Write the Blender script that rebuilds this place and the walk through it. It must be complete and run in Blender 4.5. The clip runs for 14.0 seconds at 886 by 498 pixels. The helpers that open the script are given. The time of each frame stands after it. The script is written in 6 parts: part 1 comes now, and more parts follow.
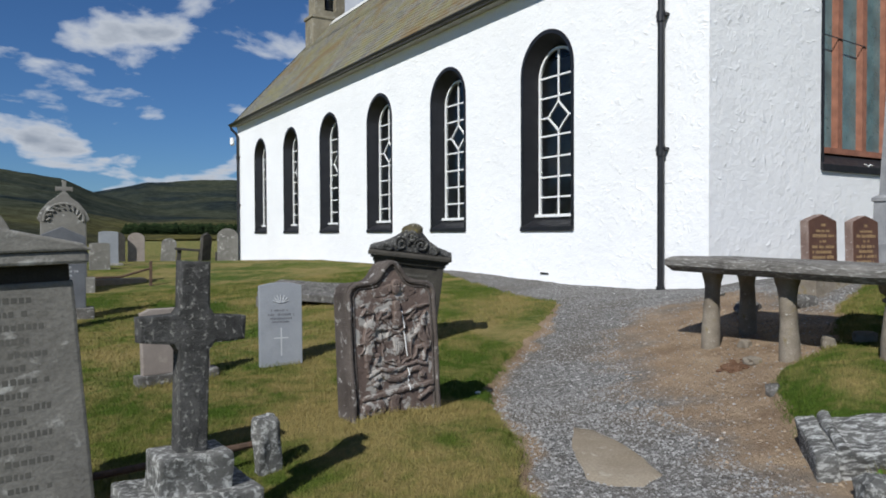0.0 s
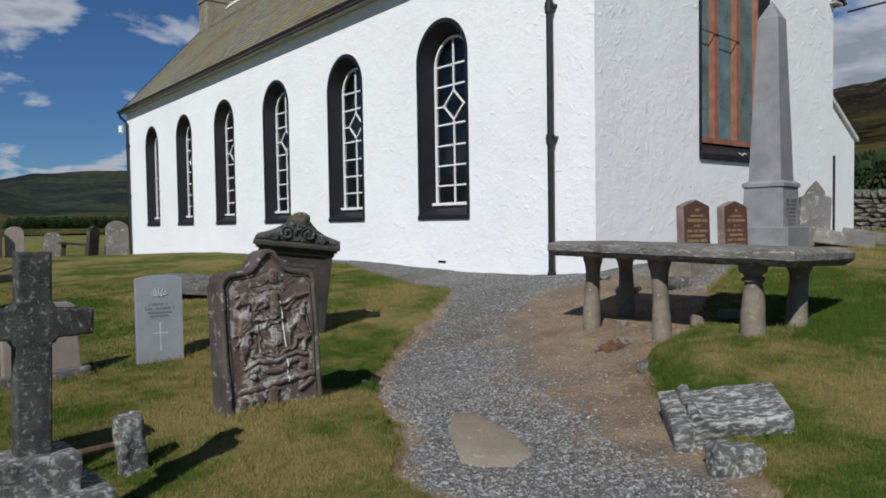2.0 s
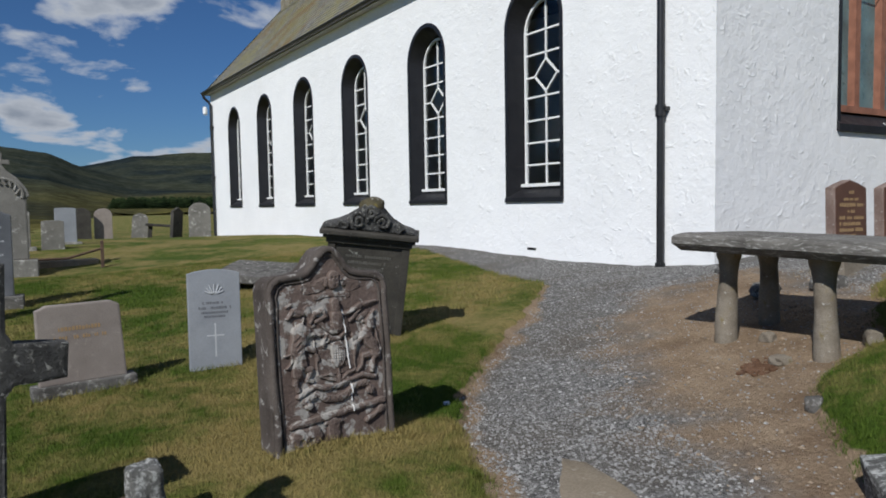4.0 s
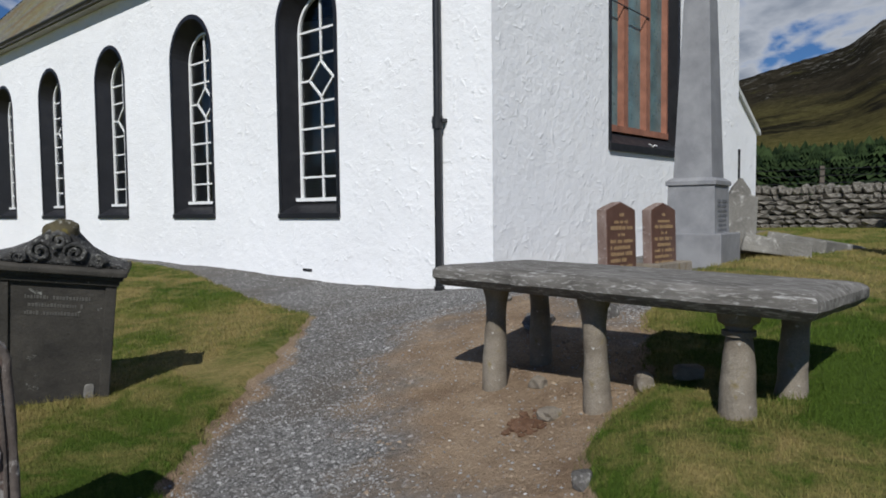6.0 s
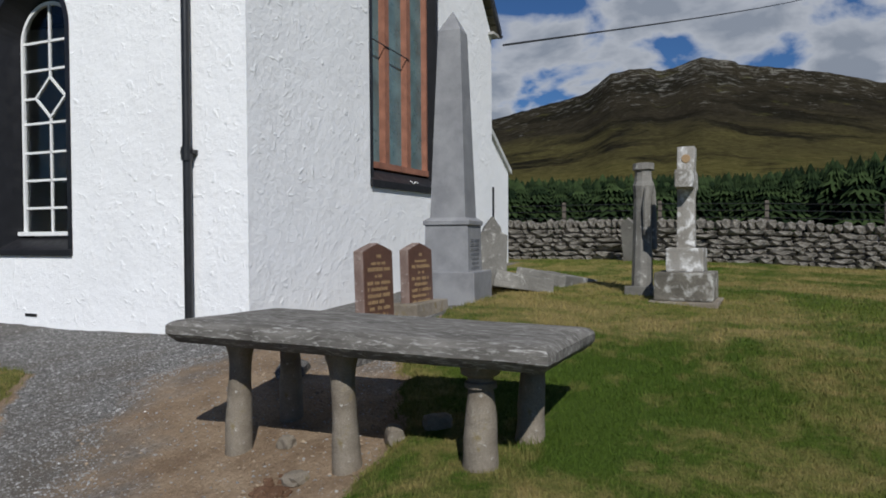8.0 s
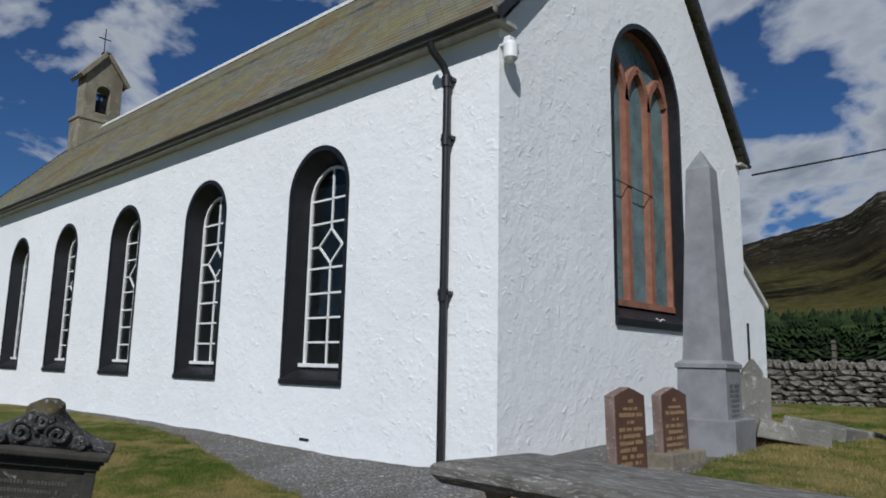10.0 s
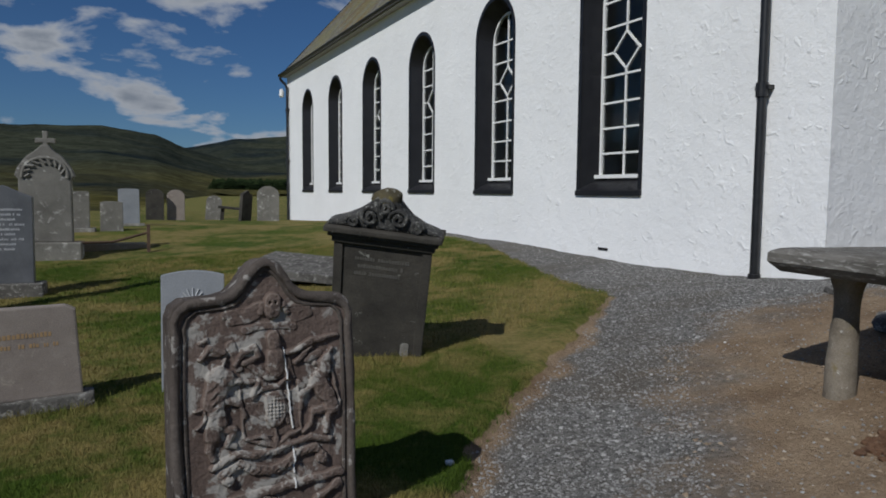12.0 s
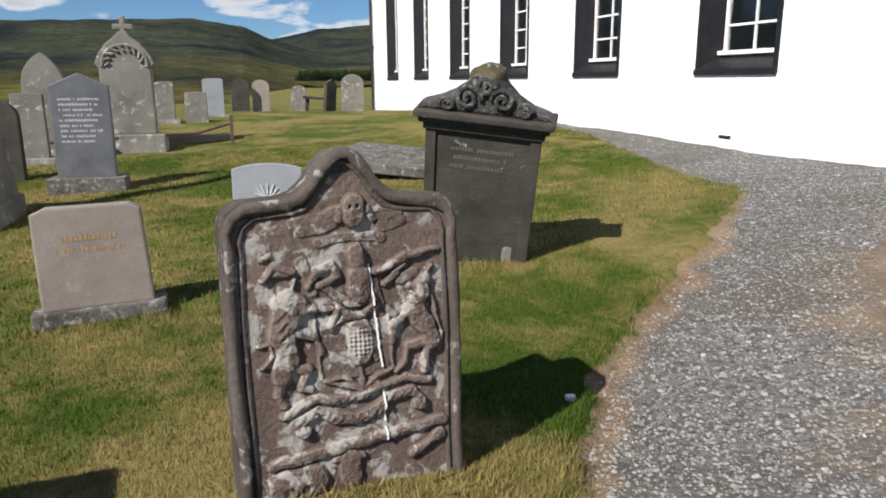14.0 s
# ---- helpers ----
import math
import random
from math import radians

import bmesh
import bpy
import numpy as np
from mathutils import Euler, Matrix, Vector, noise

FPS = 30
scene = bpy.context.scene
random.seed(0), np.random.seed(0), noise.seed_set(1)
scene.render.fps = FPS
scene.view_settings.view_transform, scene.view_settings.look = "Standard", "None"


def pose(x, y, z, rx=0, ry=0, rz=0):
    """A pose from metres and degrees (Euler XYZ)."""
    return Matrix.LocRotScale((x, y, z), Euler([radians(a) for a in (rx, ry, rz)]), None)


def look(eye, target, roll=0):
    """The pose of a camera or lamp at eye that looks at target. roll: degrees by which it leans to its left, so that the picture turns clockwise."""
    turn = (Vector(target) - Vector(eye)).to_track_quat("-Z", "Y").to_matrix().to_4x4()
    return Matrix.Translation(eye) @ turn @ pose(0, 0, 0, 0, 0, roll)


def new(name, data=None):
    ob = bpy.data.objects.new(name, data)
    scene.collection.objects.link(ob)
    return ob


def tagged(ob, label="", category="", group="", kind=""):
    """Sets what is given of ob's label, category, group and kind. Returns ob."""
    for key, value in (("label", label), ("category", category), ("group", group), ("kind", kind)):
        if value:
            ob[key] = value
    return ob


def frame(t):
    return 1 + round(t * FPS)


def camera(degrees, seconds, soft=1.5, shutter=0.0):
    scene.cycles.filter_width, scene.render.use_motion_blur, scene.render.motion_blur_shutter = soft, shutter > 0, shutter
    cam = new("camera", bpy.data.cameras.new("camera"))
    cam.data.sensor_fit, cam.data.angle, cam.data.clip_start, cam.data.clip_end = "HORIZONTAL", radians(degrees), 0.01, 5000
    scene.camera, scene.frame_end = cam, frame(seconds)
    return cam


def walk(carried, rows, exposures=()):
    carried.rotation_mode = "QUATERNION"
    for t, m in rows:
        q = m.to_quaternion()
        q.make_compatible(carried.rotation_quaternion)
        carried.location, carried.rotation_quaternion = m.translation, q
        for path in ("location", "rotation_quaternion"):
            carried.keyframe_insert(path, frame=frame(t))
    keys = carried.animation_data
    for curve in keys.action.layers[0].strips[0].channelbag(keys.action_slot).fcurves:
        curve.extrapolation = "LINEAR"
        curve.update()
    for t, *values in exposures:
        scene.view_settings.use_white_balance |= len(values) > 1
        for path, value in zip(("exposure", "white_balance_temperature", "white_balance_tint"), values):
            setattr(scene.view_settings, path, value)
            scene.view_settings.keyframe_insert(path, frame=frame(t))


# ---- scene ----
cam = camera(64.2, 14.0, soft=1.8)
EXPOSURES = [(0, 0.0, 6150, 9), (1.5, -0.28, 6200, 9), (3, -0.25, 6150, 9), (5.5, -0.24, 6150, 10), (7.5, -0.33, 6200, 10), (8.7, -0.32, 6100, 10), (11, -0.68, 5950, 8), (12, -0.74, 6150, 9), (12.5, -0.6, 6200, 10), (13, -0.14, 6400, 11), (14, 0.48, 6650, 11)]
PATH = [
    (0, (-0.046, -0.094, 1.252), (1.011, 1.604, 1.219), 0.2),
    (0.5, (0.029, -0.101, 1.248), (1.316, 1.429, 1.229), -0.1),
    (1, (0.066, -0.161, 1.249), (1.412, 1.317, 1.207), 0.0),
    (1.5, (0.115, -0.189, 1.228), (1.458, 1.291, 1.168), -0.3),
    (2, (0.137, -0.185, 1.228), (1.401, 1.364, 1.167), -0.5),
    (2.5, (0.276, -0.011, 1.218), (1.489, 1.577, 1.143), 0.0),
    (3, (0.429, 0.231, 1.278), (1.572, 1.868, 1.163), -0.0),
    (3.2, (0.478, 0.325, 1.283), (1.549, 2.01, 1.167), -0.5),
    (5.3, (1.274, 1.107, 1.339), (2.417, 2.742, 1.208), -1.1),
    (5.5, (1.396, 1.133, 1.352), (2.664, 2.674, 1.227), -0.4),
    (6, (1.635, 1.152, 1.402), (3.124, 2.483, 1.306), -0.3),
    (6.5, (1.758, 1.211, 1.425), (3.462, 2.256, 1.36), -0.5),
    (7, (1.854, 1.196, 1.453), (3.666, 2.041, 1.393), -1.1),
    (7.5, (1.882, 1.16, 1.477), (3.73, 1.923, 1.42), 0.2),
    (8, (1.878, 1.135, 1.526), (3.711, 1.935, 1.503), -0.2),
    (8.5, (1.823, 1.169, 1.606), (3.588, 2.107, 1.675), -0.3),
    (8.7, (1.805, 1.179, 1.636), (3.512, 2.213, 1.758), -0.8),
    (10.8, (1.701, 1.197, 1.562), (3.008, 2.681, 1.855), 1.0),
    (11, (1.704, 1.226, 1.53), (2.944, 2.782, 1.728), 0.7),
    (11.5, (1.682, 1.293, 1.463), (2.704, 3.011, 1.516), 0.5),
    (12, (1.634, 1.441, 1.349), (2.494, 3.24, 1.195), 0.9),
    (12.5, (1.572, 1.636, 1.289), (2.202, 3.508, 0.975), 1.1),
    (13, (1.556, 1.785, 1.244), (2.151, 3.647, 0.822), 0.5),
    (13.5, (1.618, 1.952, 1.227), (2.204, 3.808, 0.766), 0.5),
    (14, (1.803, 2.138, 1.275), (2.426, 3.982, 0.817), 0.0),
]
walk(cam, [(t, look(eye, target, roll)) for t, eye, target, roll in PATH], EXPOSURES)

# ---- light ----
SUN_TO = Vector((-1.06, -0.645, 1.06)).normalized()
sun = new("sun", bpy.data.lights.new("sun", "SUN"))
sun.data.energy, sun.data.angle, sun.data.color = 5.0, radians(0.5), (1.0, 0.965, 0.91)
sun.matrix_world = look((0, 0, 40), Vector((0, 0, 40)) - SUN_TO)

world = bpy.data.worlds.new("sky")
scene.world = world
world.use_nodes = True
wn, wl = world.node_tree.nodes, world.node_tree.links
wn.clear()
w_out, w_bg, w_sky = wn.new("ShaderNodeOutputWorld"), wn.new("ShaderNodeBackground"), wn.new("ShaderNodeTexSky")
w_sky.sky_type, w_sky.sun_disc = "NISHITA", False
w_sky.sun_elevation, w_sky.sun_rotation = math.asin(SUN_TO.z), math.atan2(SUN_TO.x, SUN_TO.y) % math.tau
w_sky.air_density, w_sky.dust_density, w_sky.ozone_density = 1.0, 0.0, 6.0
w_bg.inputs["Strength"].default_value = 0.058
w_tc, w_sep, w_add, w_div, w_div2, w_com = (wn.new(k) for k in ("ShaderNodeTexCoord", "ShaderNodeSeparateXYZ", "ShaderNodeMath", "ShaderNodeMath", "ShaderNodeMath", "ShaderNodeCombineXYZ"))
wl.new(w_tc.outputs["Generated"], w_sep.inputs[0])
w_add.operation, w_add.inputs[1].default_value = "ADD", 0.3
wl.new(w_sep.outputs["Z"], w_add.inputs[0])
for node, axis in ((w_div, "X"), (w_div2, "Y")):
    node.operation = "DIVIDE"
    wl.new(w_sep.outputs[axis], node.inputs[0])
    wl.new(w_add.outputs[0], node.inputs[1])
    wl.new(node.outputs[0], w_com.inputs[axis])
w_noise, w_ramp, w_mix = wn.new("ShaderNodeTexNoise"), wn.new("ShaderNodeValToRGB"), wn.new("ShaderNodeMix")
w_noise.inputs["Scale"].default_value, w_noise.inputs["Detail"].default_value, w_noise.inputs["Roughness"].default_value = 3.3, 10, 0.52
w_noise.inputs["Distortion"].default_value = 0.25
wl.new(w_com.outputs[0], w_noise.inputs["Vector"])
w_ramp.color_ramp.elements[0].position, w_ramp.color_ramp.elements[1].position = 0.53, 0.61
w_more = wn.new("ShaderNodeMath")
w_more.operation, w_more.inputs[1].default_value = "MULTIPLY_ADD", 0.085
wl.new(w_sep.outputs["X"], w_more.inputs[0])
wl.new(w_noise.outputs["Fac"], w_more.inputs[2])
wl.new(w_more.outputs[0], w_ramp.inputs[0])
w_mix.data_type = "RGBA"
wl.new(w_ramp.outputs["Color"], w_mix.inputs["Factor"])
w_tint = wn.new("ShaderNodeMix")
w_tint.data_type, w_tint.blend_type = "RGBA", "MULTIPLY"
w_tint.inputs["Factor"].default_value, w_tint.inputs["B"].default_value = 1.0, (0.67, 0.88, 1.12, 1)
wl.new(w_sky.outputs[0], w_tint.inputs["A"])
wl.new(w_tint.outputs["Result"], w_mix.inputs["A"])
w_grey = wn.new("ShaderNodeValToRGB")
w_grey.color_ramp.elements[0].position, w_grey.color_ramp.elements[1].position = 0.57, 0.7
w_grey.color_ramp.elements[0].color, w_grey.color_ramp.elements[1].color = (1, 1, 1, 1), (0.5, 0.54, 0.6, 1)
wl.new(w_more.outputs[0], w_grey.inputs[0])
w_lit = wn.new("ShaderNodeMix")
w_lit.data_type, w_lit.blend_type = "RGBA", "MULTIPLY"
w_lit.inputs["Factor"].default_value, w_lit.inputs["B"].default_value = 1.0, (10.2, 10.5, 11.1, 1)
wl.new(w_grey.outputs["Color"], w_lit.inputs["A"])
wl.new(w_lit.outputs["Result"], w_mix.inputs["B"])
wl.new(w_mix.outputs["Result"], w_bg.inputs["Color"])
wl.new(w_bg.outputs[0], w_out.inputs[0])


# ---- materials ----
def shader(name, rough=0.8, gloss=0.5):
    m = bpy.data.materials.new(name)
    m.use_nodes = True
    b = m.node_tree.nodes["Principled BSDF"]
    b.inputs["Roughness"].default_value = rough
    b.inputs["Specular IOR Level"].default_value = gloss
    return m, m.node_tree.nodes, m.node_tree.links, b


def noise_node(n, l, vec, scale, detail=4.0, rough=0.6, dist=0.0):
    t = n.new("ShaderNodeTexNoise")
    t.inputs["Scale"].default_value, t.inputs["Detail"].default_value = scale, detail
    t.inputs["Roughness"].default_value, t.inputs["Distortion"].default_value = rough, dist
    l.new(vec, t.inputs["Vector"])
    return t.outputs["Fac"]


def ramp(n, l, fac, a, b, lo=(0, 0, 0), hi=(1, 1, 1)):
    r = n.new("ShaderNodeValToRGB")
    r.color_ramp.elements[0].position, r.color_ramp.elements[1].position = a, b
    r.color_ramp.elements[0].color, r.color_ramp.elements[1].color = (*lo, 1), (*hi, 1)
    l.new(fac, r.inputs[0])
    return r.outputs["Color"]


def mix(n, l, fac, a, b, mode="MIX"):
    x = n.new("ShaderNodeMix")
    x.data_type, x.blend_type = "RGBA", mode
    for key, v in (("Factor", fac), ("A", a), ("B", b)):
        if isinstance(v, (int, float)):
            x.inputs[key].default_value = v
        elif isinstance(v, tuple):
            x.inputs[key].default_value = (*v, 1)
        else:
            l.new(v, x.inputs[key])
    return x.outputs["Result"]


def bump(n, l, b, height, strength, dist=0.01):
    k = n.new("ShaderNodeBump")
    k.inputs["Strength"].default_value, k.inputs["Distance"].default_value = strength, dist
    l.new(height, k.inputs["Height"])
    if b.inputs["Normal"].is_linked:
        l.new(b.inputs["Normal"].links[0].from_socket, k.inputs["Normal"])
    l.new(k.outputs[0], b.inputs["Normal"])


def stone(name, dark, light, lichen=(0.55, 0.55, 0.5), amount=0.35, scale=9.0, rough=0.85, relief=0.6, moss=None, worn=None, stretch=None, crisp=0.07):
    """Weathered stone: two tones, fine grain, pale lichen spots and, if given, a second growth."""
    m, n, l, b = shader(name, rough, 0.2 if rough > 0.8 else 0.5)
    tc = n.new("ShaderNodeTexCoord").outputs["Object"]
    if stretch:
        mp = n.new("ShaderNodeMapping")
        mp.inputs["Scale"].default_value = stretch
        l.new(tc, mp.inputs["Vector"])
        plain_tc, tc = tc, mp.outputs["Vector"]
    else:
        plain_tc = tc
    c = mix(n, l, ramp(n, l, noise_node(n, l, tc, scale * 0.35, 6), 0.35, 0.65), dark, light)
    grain = noise_node(n, l, plain_tc, scale * 14, 3)
    c = mix(n, l, 0.45, c, ramp(n, l, grain, 0.3, 0.7, (0.35, 0.35, 0.35), (1, 1, 1)), "MULTIPLY")
    if amount:
        spots = ramp(n, l, noise_node(n, l, tc, scale * 1.5, 7, 0.65, 0.4), 0.7 - 0.3 * amount - crisp, 0.7 - 0.3 * amount + crisp)
        c = mix(n, l, spots, c, lichen)
    if moss:
        c = mix(n, l, ramp(n, l, noise_node(n, l, tc, scale * 0.8, 5, 0.6, 0.3), 0.58, 0.66), c, moss)
    if worn:
        point = n.new("ShaderNodeNewGeometry").outputs["Pointiness"]
        c = mix(n, l, ramp(n, l, point, 0.5, 0.6), c, worn)
    l.new(c, b.inputs["Base Color"])
    bump(n, l, b, noise_node(n, l, plain_tc, scale * 3, 6, 0.7), relief, 0.012)
    bump(n, l, b, grain, relief * 0.4, 0.004)
    return m


def plain(name, colour, rough=0.5, vary=0.15, scale=6.0, metal=0.0, relief=0.15):
    m, n, l, b = shader(name, rough)
    tc = n.new("ShaderNodeTexCoord").outputs["Object"]
    f = noise_node(n, l, tc, scale, 6)
    lo = tuple(v * (1 - vary) for v in colour)
    hi = tuple(min(1, v * (1 + vary)) for v in colour)
    l.new(ramp(n, l, f, 0.3, 0.7, lo, hi), b.inputs["Base Color"])
    l.new(ramp(n, l, noise_node(n, l, tc, scale * 3, 4), 0.3, 0.7, (rough * 0.8,) * 3, (min(1, rough * 1.2),) * 3), b.inputs["Roughness"])
    b.inputs["Metallic"].default_value = metal
    bump(n, l, b, noise_node(n, l, tc, scale * 9, 4), relief, 0.003)
    return m


def harling():
    m, n, l, b = shader("white_harling", 0.9)
    tc = n.new("ShaderNodeTexCoord").outputs["Object"]
    big = noise_node(n, l, tc, 0.7, 6)
    c = ramp(n, l, big, 0.3, 0.7, (0.81, 0.81, 0.8), (0.88, 0.88, 0.87))
    c = mix(n, l, ramp(n, l, noise_node(n, l, tc, 5, 8, 0.7), 0.62, 0.75), c, (0.74, 0.735, 0.71))
    l.new(c, b.inputs["Base Color"])
    bump(n, l, b, noise_node(n, l, tc, 4.5, 4, 0.6), 0.35, 0.045)
    bump(n, l, b, noise_node(n, l, tc, 17, 6, 0.68), 0.4, 0.02)
    lumps = noise_node(n, l, tc, 7.5, 3, 0.5, 0.8)
    bump(n, l, b, ramp(n, l, lumps, 0.6, 0.72), 0.35, 0.02)
    return m


def slates():
    m, n, l, b = shader("mossy_slate", 0.75)
    tc = n.new("ShaderNodeTexCoord").outputs["Object"]
    br = n.new("ShaderNodeTexBrick")
    for key, v in (("Scale", 1.0), ("Brick Width", 0.26), ("Row Height", 0.19), ("Mortar Size", 0.006), ("Bias", 0.0)):
        br.inputs[key].default_value = v
    br.inputs["Color1"].default_value, br.inputs["Color2"].default_value, br.inputs["Mortar"].default_value = (0.13, 0.125, 0.11, 1), (0.21, 0.2, 0.17, 1), (0.05, 0.05, 0.045, 1)
    l.new(n.new("ShaderNodeUVMap").outputs[0], br.inputs["Vector"])
    c = mix(n, l, ramp(n, l, noise_node(n, l, tc, 0.9, 8, 0.7), 0.42, 0.66), br.outputs["Color"], (0.2, 0.185, 0.075))
    c = mix(n, l, ramp(n, l, noise_node(n, l, tc, 3.5, 8, 0.75), 0.55, 0.7), c, (0.25, 0.19, 0.085))
    c = mix(n, l, ramp(n, l, noise_node(n, l, tc, 0.45, 5, 0.7, 0.6), 0.5, 0.62), c, (0.17, 0.118, 0.052))
    l.new(c, b.inputs["Base Color"])
    bump(n, l, b, br.outputs["Fac"], -0.5, 0.01)
    bump(n, l, b, noise_node(n, l, tc, 12, 6), 0.5, 0.02)
    return m


def ground_mat(name, blades=False):
    """Turf with dry and rank patches; on the sheet itself also gravel and bare soil by the zone attribute."""
    m, n, l, b = shader(name, 0.95, 0.1)
    pos = n.new("ShaderNodeNewGeometry").outputs["Position"]
    patch = noise_node(n, l, pos, 0.75, 7, 0.66, 0.4)
    rank = noise_node(n, l, pos, 0.35, 4, 0.5)
    streak = noise_node(n, l, pos, 3.4, 7, 0.72, 1.0)
    green = mix(n, l, ramp(n, l, rank, 0.42, 0.62), (0.06, 0.098, 0.014), (0.102, 0.126, 0.023))
    dry = n.new("ShaderNodeMath")
    dry.operation, dry.inputs[1].default_value = "MULTIPLY_ADD", 0.55
    l.new(streak, dry.inputs[0])
    l.new(patch, dry.inputs[2])
    c = mix(n, l, ramp(n, l, dry.outputs[0], 0.68, 0.87), green, (0.25, 0.2, 0.08))
    if blades:
        isl = n.new("ShaderNodeNewGeometry").outputs["Random Per Island"]
        c = mix(n, l, 0.7, c, ramp(n, l, isl, 0.0, 1.0, (0.62, 0.66, 0.58), (1.3, 1.25, 1.1)), "MULTIPLY")
        l.new(c, b.inputs["Base Color"])
        b.inputs["Roughness"].default_value = 0.7
        return m
    fine = noise_node(n, l, pos, 38, 5, 0.7)
    c = mix(n, l, 0.75, c, ramp(n, l, fine, 0.28, 0.75, (0.45, 0.45, 0.4), (1.25, 1.25, 1.15)), "MULTIPLY")
    zone = n.new("ShaderNodeAttribute")
    zone.attribute_name = "zone"
    z = n.new("ShaderNodeSeparateColor")
    l.new(zone.outputs["Color"], z.inputs[0])
    edge = noise_node(n, l, pos, 9, 5, 0.7)

    def mask(sock, lo=0.68, hi=0.82):
        a = n.new("ShaderNodeMath")
        a.operation = "MULTIPLY_ADD"
        l.new(edge, a.inputs[0])
        a.inputs[1].default_value = 0.5
        l.new(sock, a.inputs[2])
        return ramp(n, l, a.outputs[0], lo, hi)

    soil = mix(n, l, ramp(n, l, noise_node(n, l, pos, 3, 6, 0.65), 0.35, 0.7), (0.21, 0.146, 0.094), (0.37, 0.28, 0.188))
    soil = mix(n, l, 0.6, soil, ramp(n, l, noise_node(n, l, pos, 45, 5, 0.7), 0.3, 0.7, (0.6, 0.58, 0.55), (1.15, 1.15, 1.15)), "MULTIPLY")
    vo = n.new("ShaderNodeTexVoronoi")
    vo.inputs["Scale"].default_value = 42
    l.new(pos, vo.inputs["Vector"])
    grey = n.new("ShaderNodeSeparateColor")
    l.new(vo.outputs["Color"], grey.inputs[0])
    gravel = ramp(n, l, grey.outputs[0], 0.05, 1.0, (0.105, 0.101, 0.094), (0.215, 0.207, 0.194))
    gravel = mix(n, l, ramp(n, l, grey.outputs[1], 0.93, 0.98), gravel, (0.5, 0.485, 0.46))
    gravel = mix(n, l, ramp(n, l, noise_node(n, l, pos, 1.1, 6, 0.65), 0.45, 0.7), gravel, (0.13, 0.114, 0.095))
    c = mix(n, l, mask(z.outputs[1]), c, soil)
    gm = mask(z.outputs[0], 0.55, 1.05)
    c = mix(n, l, gm, c, gravel)
    l.new(c, b.inputs["Base Color"])
    bump(n, l, b, noise_node(n, l, pos, 11, 6, 0.7), 0.5, 0.05)
    bump(n, l, b, fine, 0.8, 0.03)
    bump(n, l, b, vo.outputs["Distance"], -0.5, 0.012)
    return m


def moor_mat(name, low, high, z0, z1, dark, scale):
    m, n, l, b = shader(name, 1.0, 0.0)
    pos = n.new("ShaderNodeNewGeometry").outputs["Position"]
    sep = n.new("ShaderNodeSeparateXYZ")
    l.new(pos, sep.inputs[0])
    mr = n.new("ShaderNodeMapRange")
    l.new(sep.outputs["Z"], mr.inputs[0])
    mr.inputs[1].default_value, mr.inputs[2].default_value = z0, z1
    # tone by height; high ground is darkened for cloud shade as well
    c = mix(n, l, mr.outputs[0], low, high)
    # large dark patches paint cloud shadow onto the slopes
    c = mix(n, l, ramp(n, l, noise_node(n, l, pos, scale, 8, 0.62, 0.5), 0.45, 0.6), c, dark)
    c = mix(n, l, 0.8, c, ramp(n, l, noise_node(n, l, pos, scale * 9, 8, 0.75), 0.3, 0.7, (0.5, 0.5, 0.48), (1.35, 1.3, 1.2)), "MULTIPLY")
    c = mix(n, l, 0.8, c, ramp(n, l, noise_node(n, l, pos, scale * 34, 6, 0.75), 0.32, 0.68, (0.4, 0.4, 0.38), (1.5, 1.5, 1.45)), "MULTIPLY")
    l.new(c, b.inputs["Base Color"])
    bump(n, l, b, noise_node(n, l, pos, scale * 14, 8, 0.8), 0.7, 7.0)
    return m


